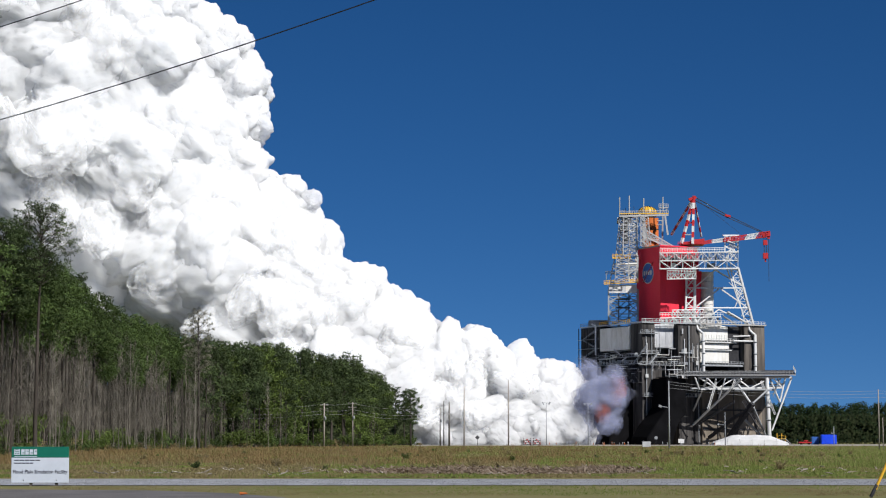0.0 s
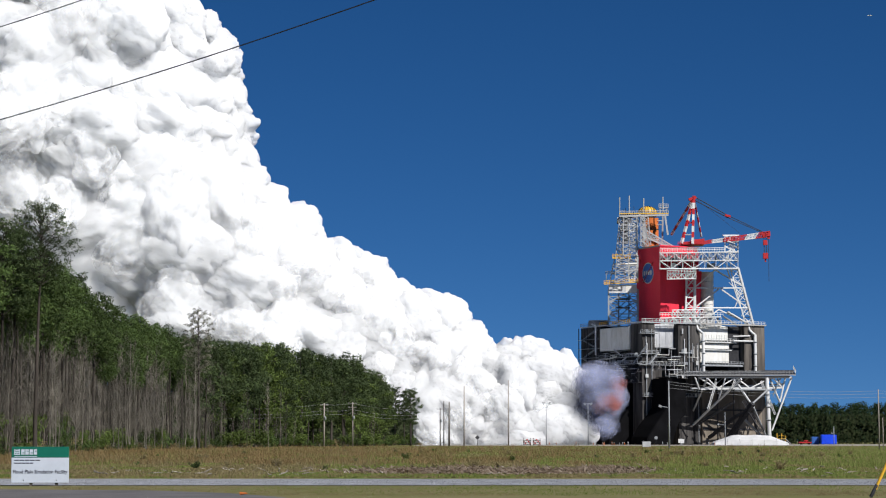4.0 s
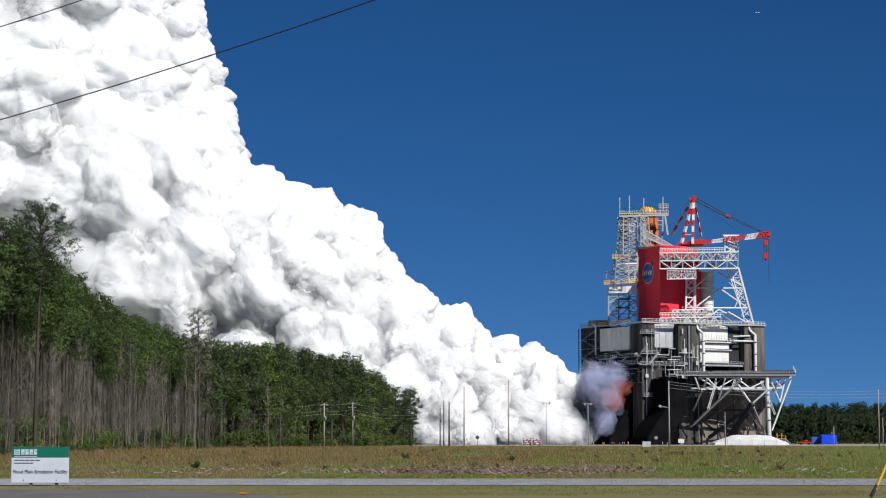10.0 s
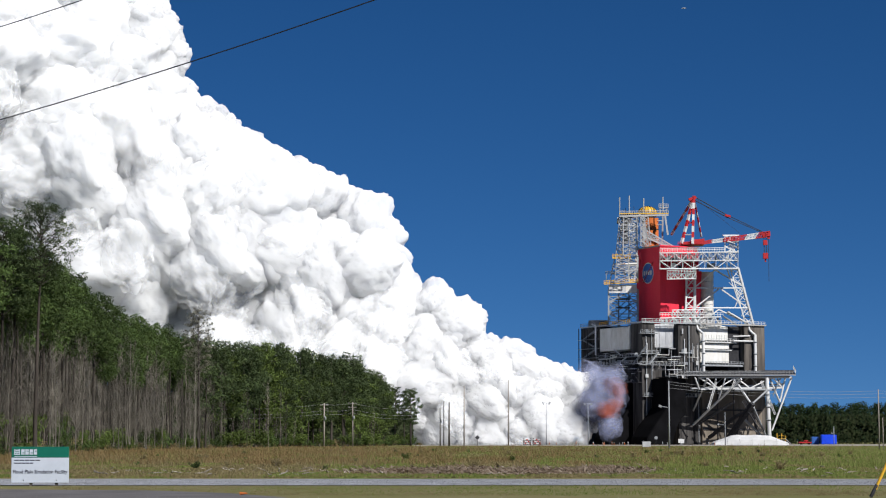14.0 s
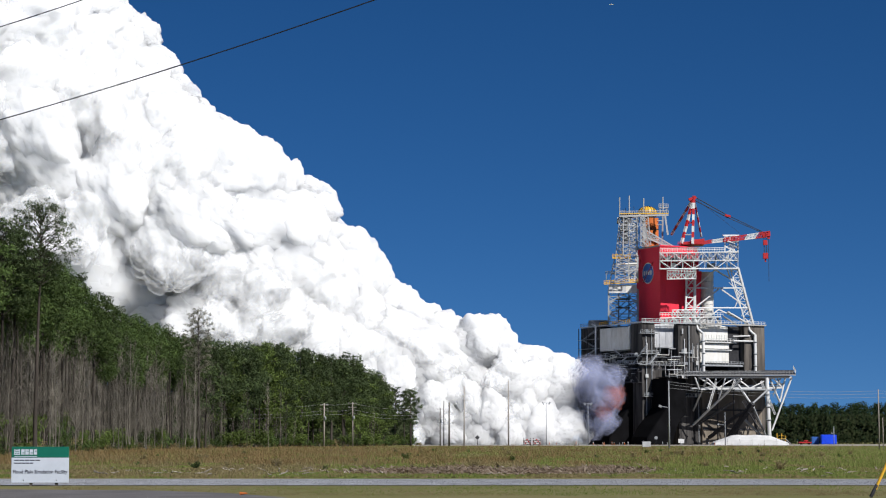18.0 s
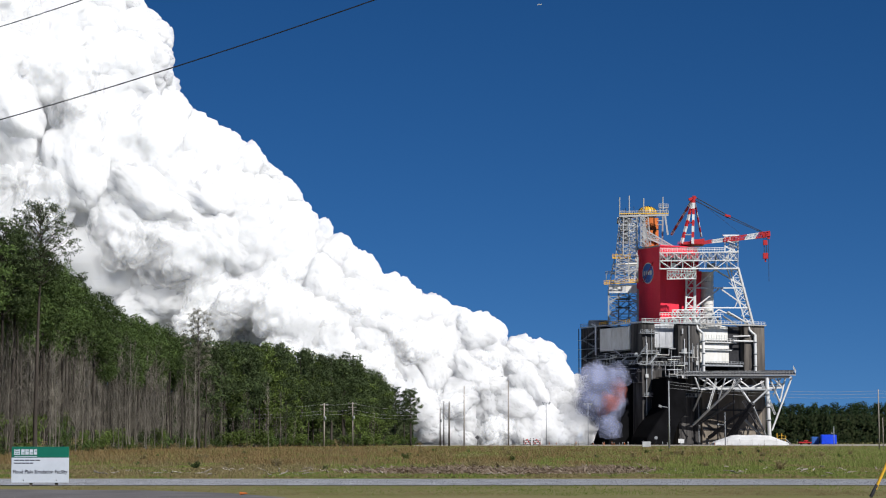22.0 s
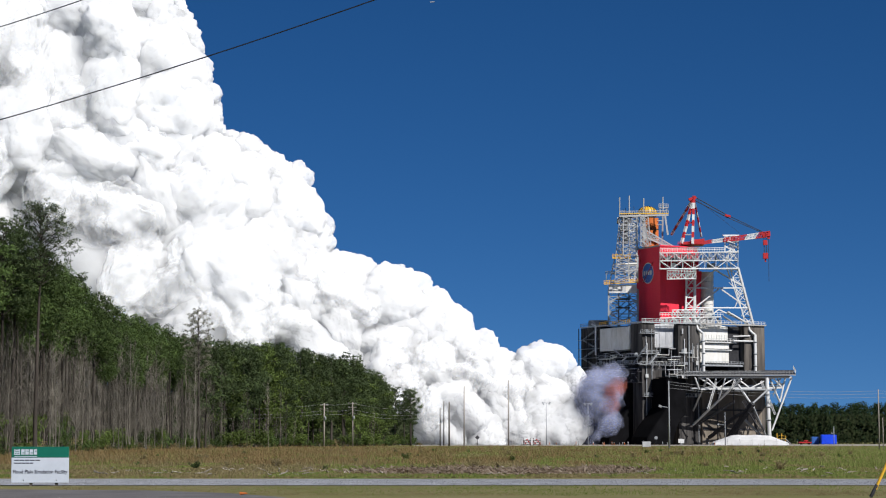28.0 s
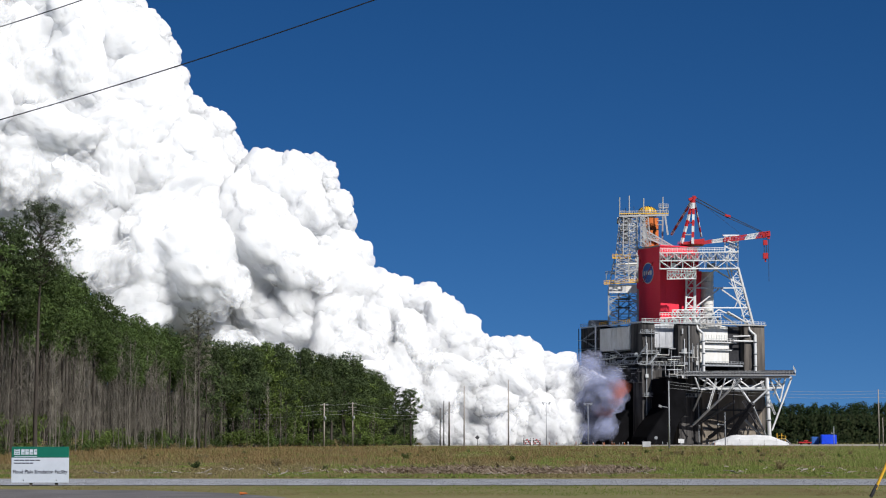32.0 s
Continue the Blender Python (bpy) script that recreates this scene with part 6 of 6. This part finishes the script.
def soft_puff(name, seed, material, sizes=(1.0, 0.84, 0.68, 0.5), level=4):
    """A loose puff: thin veils one inside the other, so that it is dense in the middle and fades outward."""
    verts, faces = [], []
    for k, size in enumerate(sizes):
        me = drift(seed + 3 * k, level)
        base = len(verts)
        verts += [tuple(v.co * size) for v in me.vertices]
        faces += [tuple(base + i for i in p.vertices) for p in me.polygons]
        bpy.data.meshes.remove(me)
    me = bpy.data.meshes.new(name)
    me.from_pydata(verts, [], faces)
    me.polygons.foreach_set("use_smooth", [True] * len(me.polygons))
    me.materials.append(material)
    return me


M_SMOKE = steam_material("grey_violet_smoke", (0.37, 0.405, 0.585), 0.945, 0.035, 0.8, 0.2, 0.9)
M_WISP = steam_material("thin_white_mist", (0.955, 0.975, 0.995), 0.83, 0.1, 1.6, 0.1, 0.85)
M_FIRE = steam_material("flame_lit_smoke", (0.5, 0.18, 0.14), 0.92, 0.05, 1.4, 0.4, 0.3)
M_FIRE.node_tree.nodes["Principled BSDF"].inputs["Emission Color"].default_value = (1.0, 0.16, 0.03, 1)
M_FIRE.node_tree.nodes["Principled BSDF"].inputs["Emission Strength"].default_value = 0.1
PUFF_SMOKE = [soft_puff("smoke_puff", 31 + i, M_SMOKE, (1.0, 0.91, 0.82, 0.73, 0.64, 0.54, 0.43), 4) for i in range(4)]
PUFF_FIRE = [soft_puff("flame", 61 + i, M_FIRE, (1.0, 0.85, 0.7, 0.55, 0.4)) for i in range(3)]
PUFF_WISP = [soft_puff("steam_wisp", 71 + i, M_WISP, (1.0, 0.85, 0.7)) for i in range(3)]

# the steam's axis: metres across, height, half width, and speed along it in metres a second
AXIS = [
    ((65.10, 866.00, 16.67), 11.0, 17.00),
    ((50.70, 868.00, 17.65), 15.9, 12.46),
    ((32.00, 870.00, 18.62), 19.7, 10.83),
    ((10.85, 872.00, 21.95), 23.3, 10.17),
    ((-10.43, 875.00, 29.12), 26.7, 8.58),
    ((-34.27, 878.00, 41.57), 29.1, 6.10),
    ((-60.57, 878.00, 58.74), 31.9, 4.88),
    ((-86.99, 878.00, 79.80), 35.7, 4.23),
    ((-118.38, 878.00, 106.75), 40.4, 3.76),
    ((-154.91, 878.00, 143.08), 47.0, 3.57),
    ((-199.11, 878.00, 187.03), 54.5, 3.57),
    ((-248.69, 878.00, 236.34), 62.0, 3.57),
]
SEG = [0.0]
for (p, _, v0), (q, _, v1) in zip(AXIS, AXIS[1:]):
    SEG.append(SEG[-1] + (Vector(q) - Vector(p)).length / ((v0 + v1) / 2))  # seconds of travel


def on_axis(s):
    """Place, half width and the direction across the steam in the picture's plane, after s seconds of travel."""
    s = min(max(s, 0.0), SEG[-1] - 1e-3)
    for i in range(len(AXIS) - 1):
        if s <= SEG[i + 1]:
            t = (s - SEG[i]) / (SEG[i + 1] - SEG[i])
            p, q = Vector(AXIS[i][0]), Vector(AXIS[i + 1][0])
            d = (q - p).normalized()
            return p.lerp(q, t), AXIS[i][1] + (AXIS[i + 1][1] - AXIS[i][1]) * t, Vector((-d.z, 0, d.x)) * -1
    return None


# how far the steam's sunny skin stands out from the axis, station by station, fitted to its outline in the camera's
# view
SKIN_TIMES = (0.0, 1.0, 3.0, 6.0, 7.5, 9.0, 11.0, 13.0, 16.5, 19.0, 21.0, 23.0, 25.5, 28.0, 30.0, 32.0)
SKIN = {}
SKIN[1] = (15.5, 14.7, 27.1, 26.5, 15.9, 17.0, 18.6, 15.6, 20.9, 23.4, 18.8, 18.9, 20.3, 27.7, 22.0, 21.6)
SKIN[2] = (20.1, 15.8, 23.3, 24.6, 24.6, 22.1, 22.7, 20.4, 22.2, 25.2, 25.7, 24.6, 24.0, 19.9, 23.7, 23.3)
SKIN[3] = (27.1, 25.3, 25.8, 21.5, 33.9, 28.2, 25.1, 25.6, 26.5, 37.2, 28.1, 38.9, 26.9, 23.4, 27.4, 26.2)
SKIN[3.5] = (24.7, 31.7, 26.0, 33.0, 30.6, 30.0, 24.8, 37.4, 26.9, 29.2, 29.7, 35.7, 29.2, 25.3, 25.9, 27.8)
SKIN[4] = (22.1, 31.5, 34.8, 35.6, 29.9, 29.3, 31.0, 39.7, 33.1, 26.9, 31.0, 33.6, 31.6, 31.1, 30.2, 34.6)
SKIN[4.5] = (28.2, 29.7, 33.8, 33.2, 32.5, 33.8, 35.3, 39.0, 30.5, 29.1, 29.7, 29.0, 33.5, 40.2, 37.6, 34.8)
SKIN[5] = (27.7, 28.3, 33.6, 32.6, 35.4, 36.5, 31.8, 35.8, 27.2, 30.3, 37.4, 28.6, 33.5, 37.2, 32.8, 31.0)
SKIN[5.5] = (27.0, 27.9, 32.4, 37.0, 32.1, 31.5, 45.0, 52.9, 32.1, 33.2, 33.7, 27.7, 31.6, 30.1, 34.0, 25.4)
SKIN[6] = (27.7, 29.0, 25.0, 42.3, 48.3, 48.7, 55.2, 63.6, 53.0, 40.4, 37.7, 32.0, 38.7, 24.2, 34.7, 42.4)
SKIN[6.5] = (39.4, 36.2, 27.1, 41.3, 47.5, 46.0, 47.5, 59.2, 53.5, 41.3, 35.6, 32.0, 40.3, 38.2, 42.3, 53.4)
SKIN[7] = (38.7, 39.3, 23.9, 37.2, 38.2, 33.1, 37.2, 46.6, 49.8, 39.1, 32.8, 37.3, 34.1, 44.0, 50.6, 51.6)
SKIN[7.5] = (30.3, 27.3, 31.9, 36.2, 37.8, 33.5, 27.7, 41.5, 44.1, 43.7, 39.7, 36.8, 17.7, 41.0, 33.1, 32.6)
SKIN[8] = (61.1, 59.8, 50.5, 38.4, 46.7, 47.8, 34.8, 40.7, 44.5, 35.4, 32.4, 36.2, 40.4, 35.2, 31.6, 39.1)
SKIN[8.5] = (72.4, 72.4, 70.2, 54.0, 49.5, 56.2, 49.4, 38.3, 33.9, 41.7, 31.8, 29.1, 53.2, 49.8, 30.9, 37.3)
SKIN[9] = (66.1, 66.1, 66.1, 69.3, 66.1, 68.2, 66.1, 57.2, 50.5, 39.9, 48.5, 50.5, 55.8, 63.9, 55.7, 50.5)


def skin(s, t):
    s = min(max(s, 0.0), SEG[-1] - 1e-3)
    k = next(i for i in range(len(SEG) - 1) if s <= SEG[i + 1])
    k += (s - SEG[k]) / (SEG[k + 1] - SEG[k])
    keys = sorted(SKIN)
    k = min(max(k, keys[0]), keys[-1] - 1e-6)
    a = max(x for x in keys if x <= k)
    b = min(x for x in keys if x > k)
    f = (k - a) / (b - a)
    return (1 - f) * float(np.interp(t, SKIN_TIMES, SKIN[a])) + f * float(np.interp(t, SKIN_TIMES, SKIN[b]))


def lean(s, t):
    """The high steam leans more and more downwind as the minutes pass."""
    return 17.0 * min(1.0, max(0.0, (s - SEG[6]) / (SEG[8] - SEG[6]))) * (1 - t / 16)


MOVERS = []


def add_puff(mesh, r, rows, label, group):
    ob = new("steam_puff", mesh)
    k = len(MOVERS)
    ob.scale = (r * (0.86 + 0.1 * (k % 4)), r * (0.9 + 0.06 * (k % 3)), r * (1.12 - 0.09 * (k % 5)))
    tagged(ob, label, "steam", group)
    MOVERS.append((ob, rows))
    return ob


def lane_rows(s0, s1, back, phase, angle, r, spin, rng, jitter):
    """Rows for a puff that rises to the steam's skin, rides along it, sinks in again and is drawn back inside."""
    rows = []
    life = s1 - s0
    cycle = life + back
    axis = Vector((rng.uniform(-0.3, 0.3), 1, rng.uniform(-0.3, 0.3))).normalized()
    turn0 = rng.uniform(0, 6.28)
    for k in range(33):
        t = float(k)
        c = (t + phase) % cycle
        if c < life:
            s, f = s0 + c, min(1, c / (0.22 * life), (life - c) / (0.2 * life))
        else:
            s, f = s1 - life * (c - life) / back, 0.0
        f = f * f * (3 - 2 * f)
        p, half, across = on_axis(s)
        w = max(0.0, math.sin(angle)) ** 2
        snug = 0.55 if r < 7.2 and s > SEG[4] else 0.97 if s < SEG[6] else 1.08 if s > SEG[8] else 0.97 + 0.11 * (s - SEG[6]) / (SEG[8] - SEG[6])
        out = max(0.0, (skin(s, t) * w + half * (1 - w) * (1 - 0.75 * min(0.0, math.sin(angle)))) * jitter - r * snug) * (0.25 + 0.75 * f)
        if w > 0:  # none bursts through the skin
            out = min(out, max(0.0, skin(s, t) - r * (snug + 0.02)) / max(0.3, math.sin(angle)))
        place = p + across * (out * math.sin(angle)) + Vector((0, -1, 0)) * (out * math.cos(angle))
        place.x += lean(s, t) * (1 - w)
        q = Matrix.Rotation(turn0 + spin * t, 4, axis)
        rows.append((t, Matrix.Translation(place) @ q))
    return rows


def make_plume():
    rng = random.Random(42)
    white = "billowing bright white steam puff"
    # slow inner body
    for i in range(26):
        s = SEG[1] + (SEG[-1] - SEG[1]) * (i / 25) ** 1.4
        p, half, across = on_axis(s)
        r = half * 0.8
        a = rng.uniform(0, 6.28)
        rows = []
        for t in range(0, 33, 4):
            low = across * (min(0.0, skin(s, t) - half * 1.05) * 0.8 - 0.12 * half)
            rows.append((float(t), Matrix.Translation(p + low + Vector((lean(s, t) * 0.5, 8, 0))) @ Matrix.Rotation(a + 0.012 * t, 4, "Y")))
        add_puff(rng.choice(PUFF_INNER), r, rows, white, "inner steam")
    # the broad shaded underside over the wood
    for x, z, r in ((-141, 80, 42), (-174, 103, 52), (-113, 58, 34), (-223, 150, 47), (-186, 120, 38), (-165, 116, 28), (-192, 56, 45), (-89, 55, 32), (-62, 36, 28), (-39, 28, 24), (-17, 19, 19), (-255, 188, 47)):
        a = rng.uniform(0, 6.28)
        rows = [(t, pose(x - 0.12 * t, 886, z + 0.15 * t, 0, math.degrees(a) - 1.3 * t, 0)) for t in (0.0, 16.0, 32.0)]
        add_puff(rng.choice(PUFF_SMALL), r, rows, white, "inner steam")
    # steam that hugs the ground between the bucket and the wood
    for i in range(-2, 8):
        x, y, z = 7.2 * i, 862 - 1.0 * i, 6.0
        r = 12.6 - 0.4 * i
        rows = [(float(t), Matrix.Translation((x + 2 * math.sin(t * 0.3 + i), y, z + 1.2 * math.sin(t * 0.23 + 2 * i))) @ Matrix.Rotation(i - 0.06 * t, 4, "Y")) for t in range(0, 33, 2)]
        add_puff(rng.choice(PUFF_SMALL), r, rows, white, "inner steam")
    for x, y, z, r in ((-30, 880, 15, 15), (-16, 876, 11, 14), (-2, 874, 12, 15), (12, 872, 12, 15), (26, 870, 12, 14)):
        rows = [(float(t), Matrix.Translation((x + 1.5 * math.sin(t * 0.25 + x), y, z + math.sin(t * 0.2 + x))) @ Matrix.Rotation(x - 0.05 * t, 4, "Y")) for t in range(0, 33, 2)]
        add_puff(rng.choice(PUFF_SMALL), r, rows, white, "inner steam")
    # skin: small quick puffs, then middling, then large slow ones
    for angles, count, s0, s1, back, r0, r1, meshes in (
        ((88, 50, 15, -15, -45, 72), 8, 0.2, SEG[4] + 0.8, 1.5, 6.0, 10.5, PUFF_SMALL),
        ((92, 74, 55, 30, 5, -22), 10, SEG[2] + 0.6, SEG[6] + 2.0, 2.0, 8.0, 15.0, PUFF_SMALL),
        ((62, 48, 34), 12, SEG[4] + 1.0, SEG[-1] - 1.0, 3.0, 13.0, 20.0, PUFF_SMALL),
        ((18, 2, -14, -40), 10, SEG[4] + 1.0, SEG[-1] - 1.0, 3.0, 14.0, 21.0, PUFF_SMALL),
        ((93, 78), 26, SEG[4] + 1.0, SEG[-1] - 1.0, 3.0, 7.5, 14.0, PUFF_SMALL),
        ((-60, -82), 9, SEG[4] + 0.5, SEG[-1] - 1.0, 3.0, 14.0, 21.0, PUFF_SMALL),
        ((97, 84), 38, SEG[4], SEG[-1] - 1.0, 3.0, 3.6, 7.0, PUFF_SMALL),
        ((85,), 10, SEG[5], SEG[-1] - 1.0, 3.0, 15.0, 20.0, PUFF_FINE),
    ):
        cycle = s1 - s0 + back
        for angle in angles:
            for k in range(count):
                phase = cycle * (k + rng.uniform(-0.25, 0.25)) / count + angle * 0.37
                r = rng.uniform(r0, r1)
                jitter = rng.uniform(0.96, 1.09) if angle > 70 else rng.uniform(0.85, 1.1)
                rows = lane_rows(s0, s1, back, phase % cycle, radians(angle + rng.uniform(-8, 8)), r, rng.choice((-1, -1, 1)) * rng.uniform(0.02, 0.07), rng, jitter)
                ob = add_puff(rng.choice(meshes), r, rows, white, "rolling steam")
                if angle < 45:  # stretched so they look less like balls from the camera
                    ob.scale = (r * rng.uniform(1.1, 1.4), r * 0.95, r * rng.uniform(0.75, 0.95))


    # veils of mist that drift before the billows and soften them
    for s0, s1, count, r0, r1 in ((0.6, SEG[5], 24, 6, 9), (SEG[3], SEG[7], 26, 9, 14), (SEG[5], SEG[-1] - 1.0, 46, 13, 21)):
        for k in range(count):
            r = rng.uniform(r0, r1)
            rows = lane_rows(s0, s1, 3.0, (s1 - s0 + 3.0) * (k + rng.random() * 0.5) / count, radians(rng.uniform(-50, 30)), r * 0.55, 0.03, rng, rng.uniform(1.0, 1.1))
            ob = new("steam_wisp", PUFF_WISP[k % 3])
            ob.scale = (r * 1.2, r * 0.5, r * 0.9)
            tagged(ob, "thin veil of white steam before the cloud", "steam", "steam wisps")
            MOVERS.append((ob, rows))


make_plume()


def make_smoke():
    """Thin violet-grey smoke at the bucket's mouth, with the flame's orange glow inside."""
    rng = random.Random(4)
    for k in range(4):
        fl = new("flame", PUFF_FIRE[k % 3])
        r = rng.uniform(4.2, 6.0)
        fl.scale = (r * 0.9, r * 0.6, r * 1.15)
        tagged(fl, "pink-orange flame glowing through the smoke at the bucket's mouth", "flame", "flames at the bucket")
        x, y, z = WP(1073 + 6 * k, 722 - 9 * k, 845)
        MOVERS.append((fl, [(float(t), Matrix.Translation((x + rng.uniform(-1.8, 1.2), y + rng.uniform(-3.5, 4.0), z + rng.uniform(-2.5, 2.5))) @ Matrix.Rotation(k + 0.15 * t, 4, "Y")) for t in range(0, 33)]))
    for k in range(2):  # smoke that hangs round the flame
        x, y, z = WP(1086 - 10 * k, 668 + 84 * k, 843)
        ob = new("smoke_puff", PUFF_SMOKE[k])
        ob.scale = (6.0, 4.0, 6.6)
        tagged(ob, "violet-grey smoke hanging round the flame", "smoke", "smoke at the bucket")
        MOVERS.append((ob, [(float(t), Matrix.Translation((x + 1.2 * math.sin(0.9 * t + 2 * k), y, z + 1.2 * math.sin(0.7 * t + k))) @ Matrix.Rotation(0.2 * t + k, 4, "Y")) for t in range(33)]))
    for k in range(22):
        r = rng.uniform(5.5, 8.5)
        d, fan, speed = rng.uniform(844, 866), -52 + 124 * ((k * 0.618) % 1), rng.uniform(0.1, 0.16)
        turn = rng.uniform(0, 6)
        rows = []
        for t in range(33):
            c = (t * speed + k / 22 * 5.0) % 1.0
            x, y, z = WP(1082 - 44 * c ** 0.9 - 0.12 * max(0, fan), 704 + fan * c ** 0.8, d)
            rows.append((float(t), Matrix.Translation((x, y, max(z, r * 0.8))) @ Matrix.Rotation(0.1 * t + turn, 4, "Y")))
        ob = new("smoke_puff", rng.choice(PUFF_SMOKE))
        ob.scale = (r * 1.1, r * 0.9, r * rng.uniform(0.9, 1.25))
        tagged(ob, "violet-grey smoke puff beside the flame", "smoke", "smoke at the bucket")
        MOVERS.append((ob, rows))


make_smoke()


def make_aircraft():
    th = empty_thing("aircraft", (0, 0, 0), "tiny white aircraft high in the blue sky", "aircraft")
    for p, q, w, h in (((-3.6, 0, 0), (3.4, 0, 0.1), 0.9, 0.9), ((-0.4, -4.5, 0.3), (-0.4, 4.5, 0.3), 1.2, 0.16), ((3.0, -1.6, 0.3), (3.0, 1.6, 0.3), 0.8, 0.12), ((2.9, 0, 0.2), (3.5, 0, 1.6), 0.12, 0.8)):
        bar("fuselage" if w == 0.9 else "wing", th, p, q, w, M_PANEL_W, "tube" if w == 0.9 else "bar", h)
    pts = [(0.0, (732.73, 3000.00, 614.73)), (6.0, (568.64, 3000.00, 621.43)), (9.0, (486.96, 3000.00, 623.10)), (13.0, (378.91, 3000.00, 628.97)), (19.0, (219.63, 3000.00, 636.51)), (23.0, (114.77, 3000.00, 635.67)), (28.0, (-15.69, 3000.00, 639.86)), (32.0, (-118.93, 3000.00, 644.89))]
    MOVERS.append((th, [(t, Matrix.Translation(p)) for t, p in pts]))


make_aircraft()


def motions():
    for ob, rows in MOVERS:
        walk(ob, rows)


motions()
